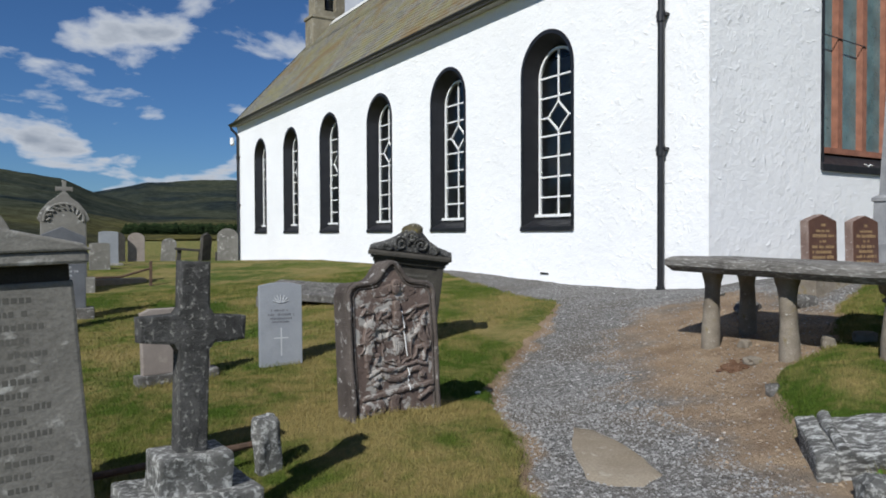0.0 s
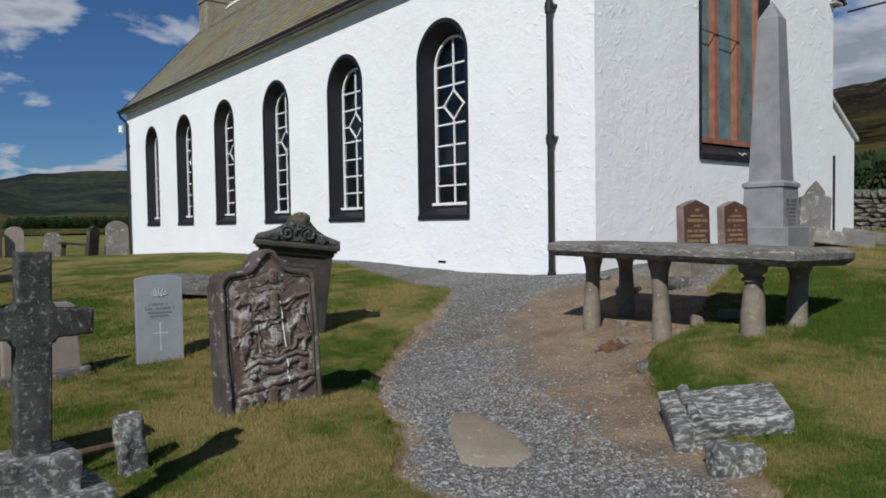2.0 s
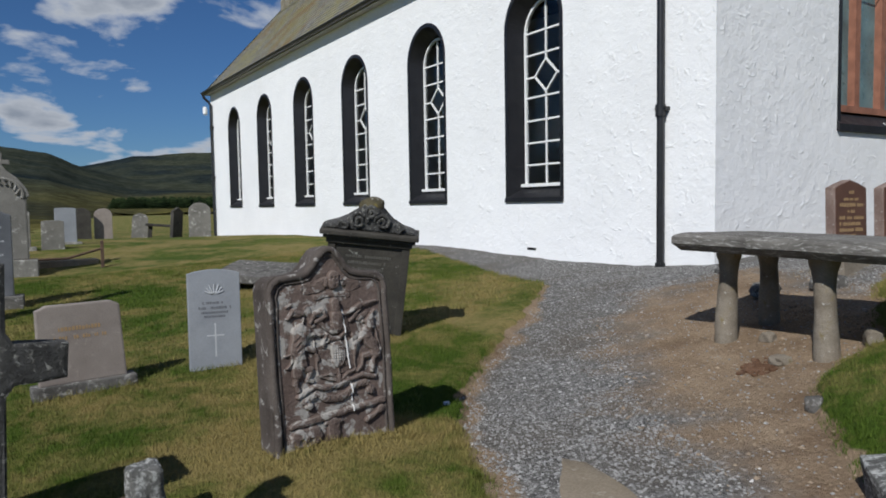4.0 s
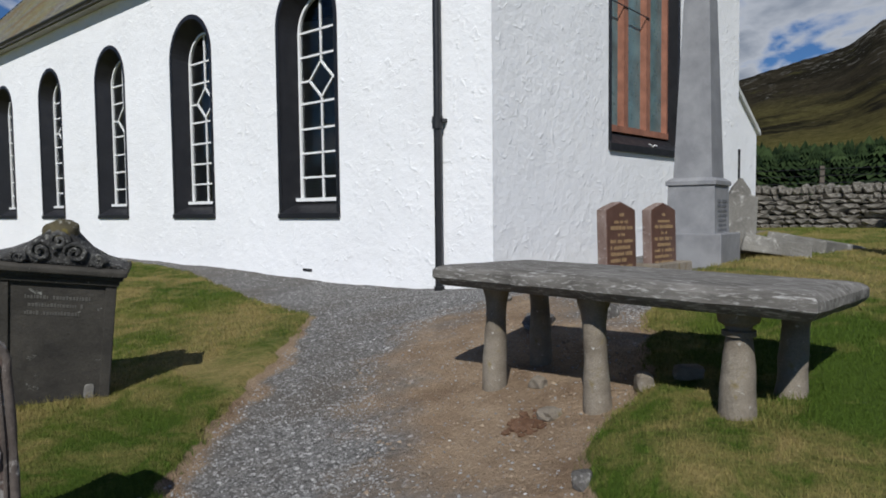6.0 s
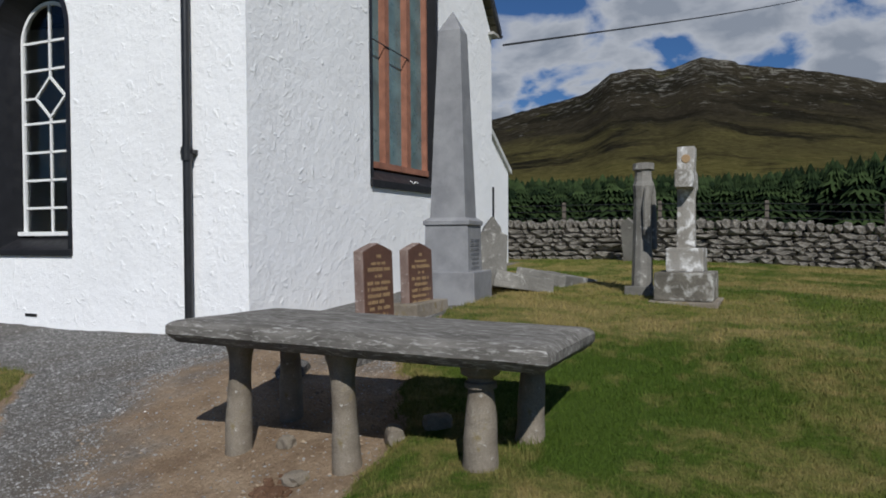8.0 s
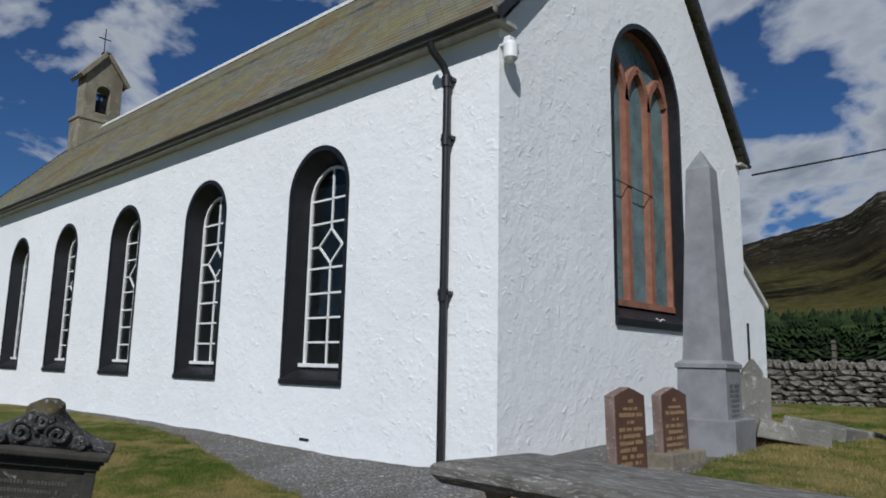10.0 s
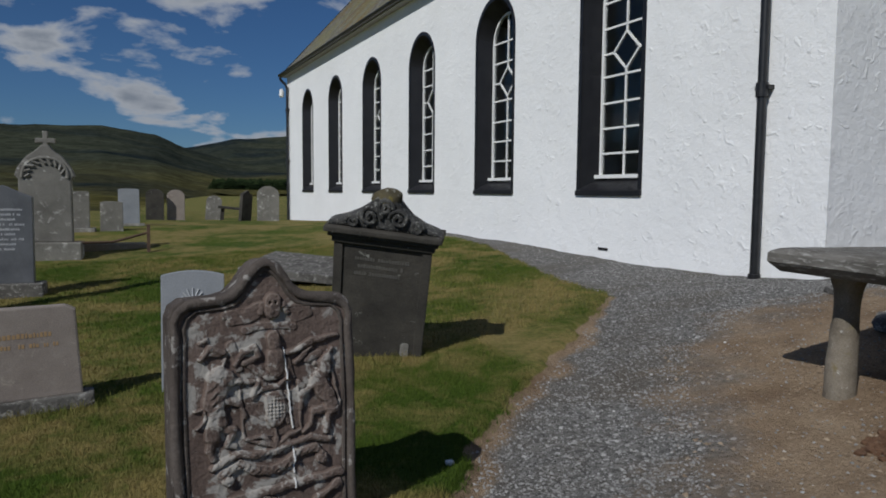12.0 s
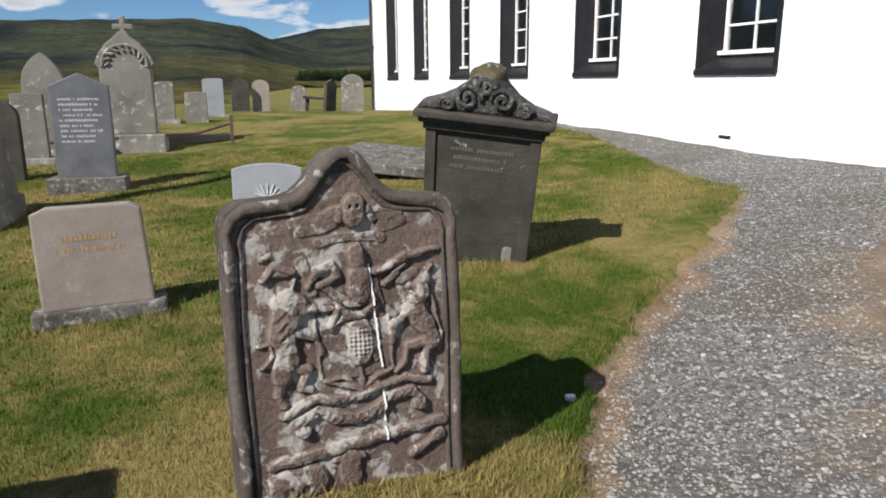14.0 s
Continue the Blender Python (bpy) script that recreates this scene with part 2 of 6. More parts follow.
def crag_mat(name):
    """Rough grass below, heather above, with broken grey rock and green flushes; dark patches stand for cloud shadow.
    """
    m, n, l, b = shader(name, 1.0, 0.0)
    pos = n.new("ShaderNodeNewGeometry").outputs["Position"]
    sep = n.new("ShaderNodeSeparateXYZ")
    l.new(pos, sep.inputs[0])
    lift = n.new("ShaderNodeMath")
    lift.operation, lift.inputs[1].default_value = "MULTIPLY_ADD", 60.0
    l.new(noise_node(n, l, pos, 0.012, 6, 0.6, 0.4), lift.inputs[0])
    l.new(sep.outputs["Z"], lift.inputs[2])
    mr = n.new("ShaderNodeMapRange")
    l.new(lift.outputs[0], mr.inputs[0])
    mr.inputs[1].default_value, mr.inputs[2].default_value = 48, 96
    # grass to heather by height; the dark top also carries cloud shade
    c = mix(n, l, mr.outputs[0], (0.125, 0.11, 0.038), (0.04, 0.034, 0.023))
    # near-black noise patches: cloud shadow put into the colour
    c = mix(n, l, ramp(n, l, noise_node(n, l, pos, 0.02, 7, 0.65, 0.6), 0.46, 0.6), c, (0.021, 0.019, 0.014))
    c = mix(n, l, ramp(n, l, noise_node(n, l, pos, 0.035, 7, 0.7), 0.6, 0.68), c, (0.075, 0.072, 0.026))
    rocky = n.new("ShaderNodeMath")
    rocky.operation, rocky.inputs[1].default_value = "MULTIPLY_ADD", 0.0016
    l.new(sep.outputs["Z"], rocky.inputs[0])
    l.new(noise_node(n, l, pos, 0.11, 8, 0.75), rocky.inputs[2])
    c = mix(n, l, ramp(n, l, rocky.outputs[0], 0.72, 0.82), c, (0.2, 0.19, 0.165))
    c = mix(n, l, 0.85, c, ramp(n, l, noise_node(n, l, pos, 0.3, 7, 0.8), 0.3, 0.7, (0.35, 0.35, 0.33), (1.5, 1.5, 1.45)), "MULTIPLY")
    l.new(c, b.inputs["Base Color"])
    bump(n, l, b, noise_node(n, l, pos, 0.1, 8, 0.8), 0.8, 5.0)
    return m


def leaf_mat(name, a, c2):
    m, n, l, b = shader(name, 0.8, 0.05)
    isl = n.new("ShaderNodeNewGeometry").outputs["Random Per Island"]
    l.new(ramp(n, l, isl, 0.0, 1.0, a, c2), b.inputs["Base Color"])
    return m


def glass_mat(name, tint=(0.75, 0.8, 0.8), rough=0.03):
    m, n, l, b = shader(name, rough)
    b.inputs["Base Color"].default_value = (*tint, 1)
    b.inputs["Transmission Weight"].default_value = 1.0
    b.inputs["IOR"].default_value = 1.45
    tc = n.new("ShaderNodeTexCoord").outputs["Object"]
    bump(n, l, b, noise_node(n, l, tc, 1.8, 2), 0.12, 0.05)
    return m


M = {
    "harling": harling(),
    "slate": slates(),
    "black": plain("black_gloss_paint", (0.012, 0.012, 0.014), 0.45, 0.3, 4, 0, 0.35),
    "iron": plain("black_painted_iron", (0.015, 0.015, 0.016), 0.4, 0.3, 8, 0, 0.3),
    "white": plain("white_paint", (0.82, 0.82, 0.8), 0.45, 0.04, 8),
    "glass": glass_mat("window_glass"),
    "leaded": plain("teal_leaded_glass", (0.115, 0.185, 0.19), 0.3, 0.4, 2.5, 0, 0.2),
    "redframe": plain("red_sandstone_mullion", (0.27, 0.115, 0.07), 0.8, 0.25, 6, 0, 0.4),
    "soffit": plain("grey_soffit", (0.35, 0.34, 0.32), 0.8, 0.2),
    "ridge": plain("pale_ridge_stone", (0.55, 0.55, 0.52), 0.8, 0.2),
    "ground": ground_mat("turf_path_ground"),
    "blade": ground_mat("grass_blades", True),
    "redstone": stone("red_sandstone", (0.068, 0.055, 0.047), (0.145, 0.122, 0.106), (0.29, 0.272, 0.25), 0.3, 9, 0.9, 0.9, None, None, None, 0.03),
    "carving": stone("carved_red_sandstone", (0.1, 0.07, 0.058), (0.185, 0.138, 0.116), (0.33, 0.312, 0.285), 0.52, 7, 0.9, 0.6, None, (0.27, 0.235, 0.205), None, 0.025),
    "greystone": stone("dark_grey_sandstone", (0.042, 0.039, 0.034), (0.082, 0.075, 0.063), (0.27, 0.27, 0.24), 0.1, 9, 0.9, 0.6, None, None, None, 0.025),
    "lichen": stone("lichened_grey_stone", (0.1, 0.1, 0.093), (0.21, 0.205, 0.19), (0.48, 0.48, 0.45), 0.47, 22, 0.9, 1.0),
    "blackened": stone("blackened_cross_stone", (0.045, 0.044, 0.042), (0.125, 0.122, 0.115), (0.34, 0.335, 0.3), 0.27, 24, 0.9, 1.0),
    "tomb": stone("grey_tomb_slab_stone", (0.085, 0.08, 0.072), (0.175, 0.165, 0.15), (0.36, 0.35, 0.325), 0.33, 16, 0.9, 1.0),
    "tombtop": stone("streaky_tomb_slab_stone", (0.12, 0.111, 0.097), (0.24, 0.225, 0.2), (0.4, 0.39, 0.36), 0.36, 34, 0.9, 0.6, None, None, (0.28, 1.0, 1.0)),
    "fallen": stone("streaky_lichened_stone", (0.095, 0.093, 0.086), (0.21, 0.205, 0.19), (0.52, 0.52, 0.49), 0.5, 28, 0.9, 1.0, None, None, (0.45, 1.0, 1.0)),
    "weed": leaf_mat("weed_leaves", (0.05, 0.11, 0.014), (0.11, 0.19, 0.03)),
    "leg": stone("buff_pillar_stone", (0.2, 0.168, 0.128), (0.33, 0.29, 0.23), (0.46, 0.45, 0.41), 0.14, 9, 0.9, 0.8, (0.2, 0.16, 0.085), None, None, 0.035),
    "wargrave": stone("grey_granite_war_grave", (0.25, 0.265, 0.285), (0.33, 0.345, 0.365), (0.4, 0.4, 0.4), 0.0, 9, 0.65, 0.15),
    "pale": plain("pale_cut_letters", (0.42, 0.43, 0.44), 0.8, 0.1),
    "pink": stone("pinkish_granite", (0.24, 0.2, 0.172), (0.32, 0.275, 0.238), (0.4, 0.36, 0.3), 0.1, 10, 0.8, 0.3),
    "redgranite": stone("polished_red_granite", (0.1, 0.05, 0.037), (0.15, 0.078, 0.056), (0.3, 0.2, 0.15), 0.0, 12, 0.3, 0.05),
    "roughred": stone("rough_red_granite", (0.2, 0.135, 0.11), (0.33, 0.25, 0.21), (0.45, 0.4, 0.36), 0.2, 14, 0.9, 1.0),
    "gold": plain("gilt_letters", (0.33, 0.22, 0.11), 0.5, 0.1),
    "granite": stone("grey_granite", (0.22, 0.22, 0.225), (0.31, 0.31, 0.31), (0.4, 0.4, 0.39), 0.0, 12, 0.6, 0.1),
    "granite_d": stone("dark_grey_granite", (0.1, 0.105, 0.115), (0.16, 0.165, 0.175), (0.3, 0.3, 0.3), 0.0, 12, 0.5, 0.1),
    "weathered": stone("weathered_headstone", (0.15, 0.142, 0.125), (0.27, 0.258, 0.228), (0.5, 0.49, 0.45), 0.2, 5, 0.9, 0.5),
    "whitestone": stone("white_lichened_cross_stone", (0.24, 0.22, 0.185), (0.42, 0.4, 0.36), (0.66, 0.65, 0.62), 0.45, 6, 0.9, 0.6),
    "plinth": stone("stained_plinth_stone", (0.11, 0.1, 0.08), (0.27, 0.245, 0.2), (0.45, 0.44, 0.4), 0.4, 4, 0.9, 0.6, (0.2, 0.15, 0.08)),
    "dry": stone("dry_stone_wall_rock", (0.12, 0.108, 0.088), (0.28, 0.255, 0.215), (0.46, 0.45, 0.41), 0.3, 5, 0.95, 0.8),
    "belfry": stone("yellowed_belfry_sandstone", (0.2, 0.175, 0.125), (0.33, 0.295, 0.215), (0.36, 0.35, 0.3), 0.25, 3, 0.9, 0.5),
    "mossy": stone("mossy_carved_stone", (0.06, 0.052, 0.035), (0.13, 0.11, 0.06), (0.34, 0.33, 0.28), 0.25, 12, 0.9, 1.0, (0.17, 0.14, 0.04)),
    "clod": stone("reddish_soil", (0.11, 0.058, 0.032), (0.2, 0.115, 0.07), (0.3, 0.22, 0.15), 0.1, 12, 0.95, 1.0),
    "flag": stone("buff_flagstone", (0.235, 0.19, 0.135), (0.31, 0.262, 0.195), (0.45, 0.42, 0.35), 0.1, 6, 0.9, 0.3),
    "gap_shade": plain("dark_wall_gap_shade", (0.05, 0.05, 0.05), 0.9, 0.2),
    "worn": plain("worn_letters", (0.1, 0.095, 0.082), 0.9, 0.2),
    "chalk": plain("white_trickle", (0.75, 0.74, 0.72), 0.9, 0.1),
    "rust": plain("rusty_iron", (0.09, 0.055, 0.035), 0.85, 0.4, 20),
    "wood": plain("weathered_post_wood", (0.12, 0.1, 0.08), 0.9, 0.3, 10),
    "conifer": leaf_mat("conifer_needles", (0.008, 0.016, 0.007), (0.036, 0.056, 0.02)),
    "bark": plain("dark_bark", (0.06, 0.045, 0.035), 0.9),
    "moor_l": moor_mat("cloud_shaded_moorland", (0.125, 0.114, 0.04), (0.05, 0.058, 0.043), 0, 34, (0.019, 0.027, 0.032), 0.0024),
    "moor_r": crag_mat("heather_with_cloud_shade"),
}


# ---- building helpers ----
def mesh_of(name, bm, mats, smooth=False):
    me = bpy.data.meshes.new(name)
    bm.normal_update()
    bm.to_mesh(me)
    bm.free()
    for m in mats if isinstance(mats, (list, tuple)) else [mats]:
        me.materials.append(m)
    if smooth:
        me.shade_smooth()
        me.set_sharp_from_angle(angle=radians(40))
    return me


def part(name, bm, material, parent, label="", smooth=False, m=None):
    ob = new(name, mesh_of(name, bm, material, smooth))
    ob.parent = parent
    if m is not None:
        ob.matrix_basis = m
    if label:
        ob["label"] = label
    if name in ("inscription", "trickle"):
        ob["kind"] = "stuff"
    return ob


def thing(name, label, category, m, group="", kind=""):
    ob = new(name)
    ob.empty_display_size = 0.2
    ob.matrix_basis = m
    return tagged(ob, label, category, group, kind)


def solid(name, bm, material, label, category, m=None, group="", kind="", smooth=False):
    ob = new(name, mesh_of(name, bm, material, smooth))
    if m is not None:
        ob.matrix_basis = m
    return tagged(ob, label, category, group, kind)


def box(bm, x0, x1, y0, y1, z0, z1, bev=0.0, m=None):
    r = bmesh.ops.create_cube(bm, size=1.0)
    vs = r["verts"]
    for v in vs:
        v.co = Vector((x0 + (v.co.x + 0.5) * (x1 - x0), y0 + (v.co.y + 0.5) * (y1 - y0), z0 + (v.co.z + 0.5) * (z1 - z0)))
        if m is not None:
            v.co = m @ v.co
    if bev:
        es = list({e for v in vs for e in v.link_edges})
        bmesh.ops.bevel(bm, geom=es, offset=bev, segments=2, affect="EDGES", profile=0.6)
    return bm


def block(x0, x1, y0, y1, z0, z1, bev=0.008):
    return box(bmesh.new(), x0, x1, y0, y1, z0, z1, bev)


def prism(outline, y0, y1, bev=0.008, bm=None):
    """An outline in x and z, drawn out from y0 to y1."""
    bm = bm or bmesh.new()
    a = [bm.verts.new((x, y0, z)) for x, z in outline]
    c = [bm.verts.new((x, y1, z)) for x, z in outline]
    n = len(a)
    fs = [bm.faces.new(a), bm.faces.new(c[::-1])]
    fs += [bm.faces.new((a[i], c[i], c[(i + 1) % n], a[(i + 1) % n])) for i in range(n)]
    bmesh.ops.recalc_face_normals(bm, faces=fs)
    if bev:
        bmesh.ops.bevel(bm, geom=list({e for f in fs[:2] for e in f.edges}), offset=bev, segments=2, affect="EDGES", profile=0.6)
    return bm


def taper(levels, sides=4, turn=math.pi / 4, bm=None):
    """A stack of rings: (z, half width x, half depth y)."""
    bm = bm or bmesh.new()
    k = 1 / math.cos(math.pi / sides) if sides == 4 else 1
    rings = [[bm.verts.new((k * hx * math.cos(turn + math.tau * i / sides), k * hy * math.sin(turn + math.tau * i / sides), z)) for i in range(sides)] for z, hx, hy in levels]
    for p, q in zip(rings, rings[1:]):
        for i in range(sides):
            bm.faces.new((p[i], p[(i + 1) % sides], q[(i + 1) % sides], q[i]))
    bm.faces.new(rings[0][::-1])
    bm.faces.new(rings[-1])
    return bm


def roughen(bm, amount, scale, seed=0.0):
    for v in bm.verts:
        v.co += Vector(noise.noise_vector(v.co * scale + Vector((seed, seed * 1.7, seed * 0.3)))) * amount
    return bm


def rock(size, seed, cuts=2, amount=0.22):
    bm = bmesh.new()
    bmesh.ops.create_icosphere(bm, subdivisions=cuts, radius=0.5)
    for v in bm.verts:
        d = noise.noise(v.co * 2.2 + Vector((seed, 0, 0))) * amount + noise.noise(v.co * 5 + Vector((0, seed, 0))) * amount * 0.5
        v.co = Vector([math.copysign(min(abs(c) * 1.35, 0.5), c) for c in v.co]) * (1 + d)
        v.co = Vector((v.co.x * size[0], v.co.y * size[1], v.co.z * size[2]))
    return bm


def tube(bm, pts, r, sides=10):
    pts = [Vector(p) for p in pts]
    rings = []
    for i, p in enumerate(pts):
        d = (pts[min(i + 1, len(pts) - 1)] - pts[max(i - 1, 0)]).normalized()
        u = d.orthogonal().normalized() if not rings else (last_u - d * last_u.dot(d)).normalized()
        last_u, w = u, d.cross(u)
        rings.append([bm.verts.new(p + r * (math.cos(a) * u + math.sin(a) * w)) for a in (math.tau * k / sides for k in range(sides))])
    for p, q in zip(rings, rings[1:]):
        for k in range(sides):
            bm.faces.new((p[k], p[(k + 1) % sides], q[(k + 1) % sides], q[k]))
    bm.faces.new(rings[0][::-1])
    bm.faces.new(rings[-1])
    return bm


def bars(rows, y, depth=0.004, seed=1):
    """Rows of unreadable lettering: (z, x0, x1, letter height), as runs of short strokes."""
    rnd = random.Random(seed)
    bm = bmesh.new()
    for z, x0, x1, h in rows:
        x = x0
        while x < x1 - h * 0.3:
            w = h * rnd.choice((0.35, 0.5, 0.6))
            if rnd.random() < 0.86:
                box(bm, x, min(x + w, x1), y - depth, y + 0.003, z, z + h * rnd.uniform(0.75, 1.0))
            x += w + h * 0.22
    return bm


# ---- ground ----
LEVELS = np.array([
    (0, 0, -0.055), (-5, 1, -0.08), (2.8, 2.4, 0.035), (2.1, 4.0, 0.06), (3.2, 4.5, -0.03), (3.7, 6.2, 0.16), (2.1, 6.3, 0.03), (1.2, 3.8, -0.085),
    (5.1, 3.9, 0.305), (5.0, 2.6, 0.36), (3.4, 1.7, 0.1), (9.5, 1.75, 0.85), (8.0, 4.1, 0.84), (12, 3, 0.92), (6.1, 7.0, 0.42), (7.6, 7.0, 0.53), (7.7, 11, 0.58),
    (7.7, 18, 0.6), (7.7, 27, 0.32), (10, 5.7, 0.76), (16.3, 5.8, 1.05), (17.5, 1.2, 1.03), (17.4, -2, 0.88), (4, -3, 0.3), (0.3, 10.5, 0.08),
    (1.1, 13, 0.22), (1.3, 17, 0.48), (3, 24, 0.42), (5.8, 22, 0.47), (0, 34, 0.3), (-6, 14, 0.3), (3.8, 9.9, 0.26)])


def spline_fit(pts, smooth=0.02):
    xy, n = pts[:, :2], len(pts)
    d = np.linalg.norm(xy[:, None] - xy[None], axis=-1)
    k = np.where(d > 0, d * d * np.log(np.maximum(d, 1e-9)), 0) + smooth * np.eye(n)
    p = np.c_[np.ones(n), xy]
    return np.linalg.solve(np.block([[k, p], [p.T, np.zeros((3, 3))]]), np.r_[pts[:, 2], 0, 0, 0])


GW = spline_fit(LEVELS)
LEFT_TURF = np.array([(1.0, -4000), (1.2, -3), (1.7, 1.2), (2.17, 2.69), (2.44, 3.03), (2.9, 4.05), (3.5, 4.85), (4.22, 5.37), (5.0, 5.95), (5.9, 6.72), (6.05, 7.4), (6.28, 8.5), (6.85, 10.4), (7.25, 12.4), (7.4, 20), (7.45, 27.4), (300, 27.4), (4000, 28), (4000, 4000), (-4000, 4000), (-4000, -4000)])
RIGHT_TURF = np.array([(2.5, -3), (2.7, 0.6), (2.96, 1.1), (3.35, 1.45), (3.75, 2.1), (4.12, 2.5), (4.45, 2.8), (5.03, 2.95), (5.45, 2.9), (5.95, 3.2), (6.6, 3.5), (7.4, 3.72), (8.6, 3.75), (9.7, 3.7), (10.3, 4.8), (11, 5.5), (16.6, 5.6), (16.7, 27.5), (4000, 27.5), (4000, -4000), (2.5, -4000)])
BARE = np.array([(2.9, 0.6), (3.25, 2.2), (3.9, 3.5), (4.55, 4.3), (5.3, 5.1), (6.4, 5.4), (7.3, 5.1), (6.3, 3.3), (4.6, 2.2), (3.4, 0.8)])


def signed(poly, x, y):
    """Distance to a plan outline, positive inside."""
    best, inside = np.full(x.shape, 1e9), np.zeros(x.shape, bool)
    for (ax, ay), (bx, by) in zip(poly, np.roll(poly, -1, 0)):
        ex, ey = bx - ax, by - ay
        t = np.clip(((x - ax) * ex + (y - ay) * ey) / (ex * ex + ey * ey), 0, 1)
        best = np.minimum(best, np.hypot(x - ax - t * ex, y - ay - t * ey))
        cross = ((ay > y) != (by > y)) & (x < (bx - ax) * (y - ay) / (by - ay + 1e-12) + ax)
        inside ^= cross
    return np.where(inside, best, -best)


def wobble(x, y, s):
    return (np.sin(x * 7.1 * s + 1.3 * np.sin(y * 5.3 * s)) + np.sin(y * 8.7 * s + 1.9 * np.sin(x * 4.1 * s)) + np.sin((x + y) * 13.0 * s)) / 3


def turf(x, y):
    return np.maximum(signed(LEFT_TURF, x, y), signed(RIGHT_TURF, x, y)) + 0.05 * wobble(x, y, 1.0) + 0.025 * wobble(x, y, 3.1)


def heights(x, y):
    x, y = np.atleast_1d(np.asarray(x, float)), np.atleast_1d(np.asarray(y, float))
    cx, cy = np.clip(x, -9, 20), np.clip(y, -6, 36)
    d = np.sqrt((cx[..., None] - LEVELS[:, 0]) ** 2 + (cy[..., None] - LEVELS[:, 1]) ** 2)
    z = (np.where(d > 0, d * d * np.log(np.maximum(d, 1e-9)), 0) @ GW[: len(LEVELS)]) + GW[-3] + GW[-2] * cx + GW[-1] * cy
    off = np.hypot(x - cx, y - cy)
    z = z - 6 * np.clip(off / 150, 0, 1) ** 1.3 * (1 - np.clip((x - 10) / 60, 0, 1)) - 20 * np.clip((off - 150) / 2500, 0, 1)
    g = turf(x, y)
    near = np.clip(1 - off / 5, 0, 1)
    edge = np.clip((g + 0.035) / 0.085, 0, 1)
    mound = 0.1 * np.exp(-(((x - 4.45) / 0.5) ** 2 + ((y - 2.3) / 0.55) ** 2))
    z = z + near * (0.055 * edge * edge * (3 - 2 * edge) - 0.02 + mound * edge + 0.012 * wobble(x, y, 0.35) + 0.006 * wobble(x, y, 1.4) * (1 - edge))
    return z


def ground(x, y):
    return float(heights(x, y)[0])


def steps(lo, hi, fine, far):
    mid = list(np.arange(lo, hi + fine / 2, fine))
    out, d = [], fine
    while not out or out[-1] < far:
        d *= 1.16
        out.append((out[-1] if out else 0) + d)
    return np.array([lo - v for v in out[::-1]] + mid + [hi + v for v in out])


def make_ground():
    xs, ys = steps(0.8, 8.0, 0.05, 3200), steps(0.6, 13.0, 0.06, 3200)
    gx, gy = np.meshgrid(xs, ys)
    gz = heights(gx.ravel(), gy.ravel())
    nx, ny = len(xs), len(ys)
    i = np.arange(nx * ny).reshape(ny, nx)
    faces = np.stack([i[:-1, :-1], i[:-1, 1:], i[1:, 1:], i[1:, :-1]], -1).reshape(-1, 4)
    me = bpy.data.meshes.new("ground")
    me.from_pydata(np.c_[gx.ravel(), gy.ravel(), gz].tolist(), [], faces.tolist())
    g = turf(gx.ravel(), gy.ravel())
    x, y = gx.ravel(), gy.ravel()
    bare = np.clip(0.45 + signed(BARE, x, y) / 1.3 + 0.22 * wobble(x, y, 0.8), 0, 1)
    bare = np.maximum(bare, np.clip(1.0 - np.abs(g + 0.1) / 0.13, 0, 1) * (x < 5.2) * np.clip(0.8 + wobble(x, y, 0.7), 0, 1))
    gravel = np.clip(0.5 - (g + 0.06) / 0.1, 0, 1) * (1 - bare)
    soil = np.clip(0.5 - g / 0.08, 0, 1)
    col = np.c_[gravel, soil, 0 * g, 1 + 0 * g]
    a = me.color_attributes.new("zone", "FLOAT_COLOR", "POINT")
    a.data.foreach_set("color", col.ravel().astype(np.float32))
    me.materials.append(M["ground"])
    me.shade_smooth()
    tagged(new("ground", me), "mown churchyard turf with a grey gravel path and bare soil", "ground", kind="structure")


make_ground()


def on(x, y, rz=0, rx=0, ry=0, sink=0.03):
    return pose(x, y, ground(x, y) - sink, rx, ry, rz)


# ---- church ----
XW, XE, YS, YN = 7.705, 15.14, 5.85, 27.4
XR, EAVE, RIDGE, SLOPE = 11.42, 5.42, 9.9, 1.11


def arch(u, uc, w, zs):
    r = w / 2
    return zs + math.sqrt(max(r * r - (u - uc) ** 2, 0))


def wall_sheet(bm, place, u0, u1, zb, top, openings, breaks=()):
    """One face of a wall in u and z, with round-headed openings (uc, width, sill, springing)."""
    us = {u0, u1, *breaks}
    for uc, w, sill, zs in openings:
        us |= {uc - w / 2 * math.cos(math.pi * k / 20) for k in range(21)}
    us = sorted(us)
    for a, b in zip(us, us[1:]):
        if b - a < 1e-5:
            continue
        hole = next((o for o in openings if o[0] - o[1] / 2 - 1e-6 <= a and b <= o[0] + o[1] / 2 + 1e-6), None)
        spans = [(zb, zb, top(a), top(b))]
        if hole:
            uc, w, sill, zs = hole
            spans = [(zb, zb, sill, sill), (arch(a, uc, w, zs), arch(b, uc, w, zs), top(a), top(b))]
        for a0, b0, a1, b1 in spans:
            bm.faces.new([bm.verts.new(place(*p)) for p in ((a, a0), (b, b0), (b, b1), (a, a1))])


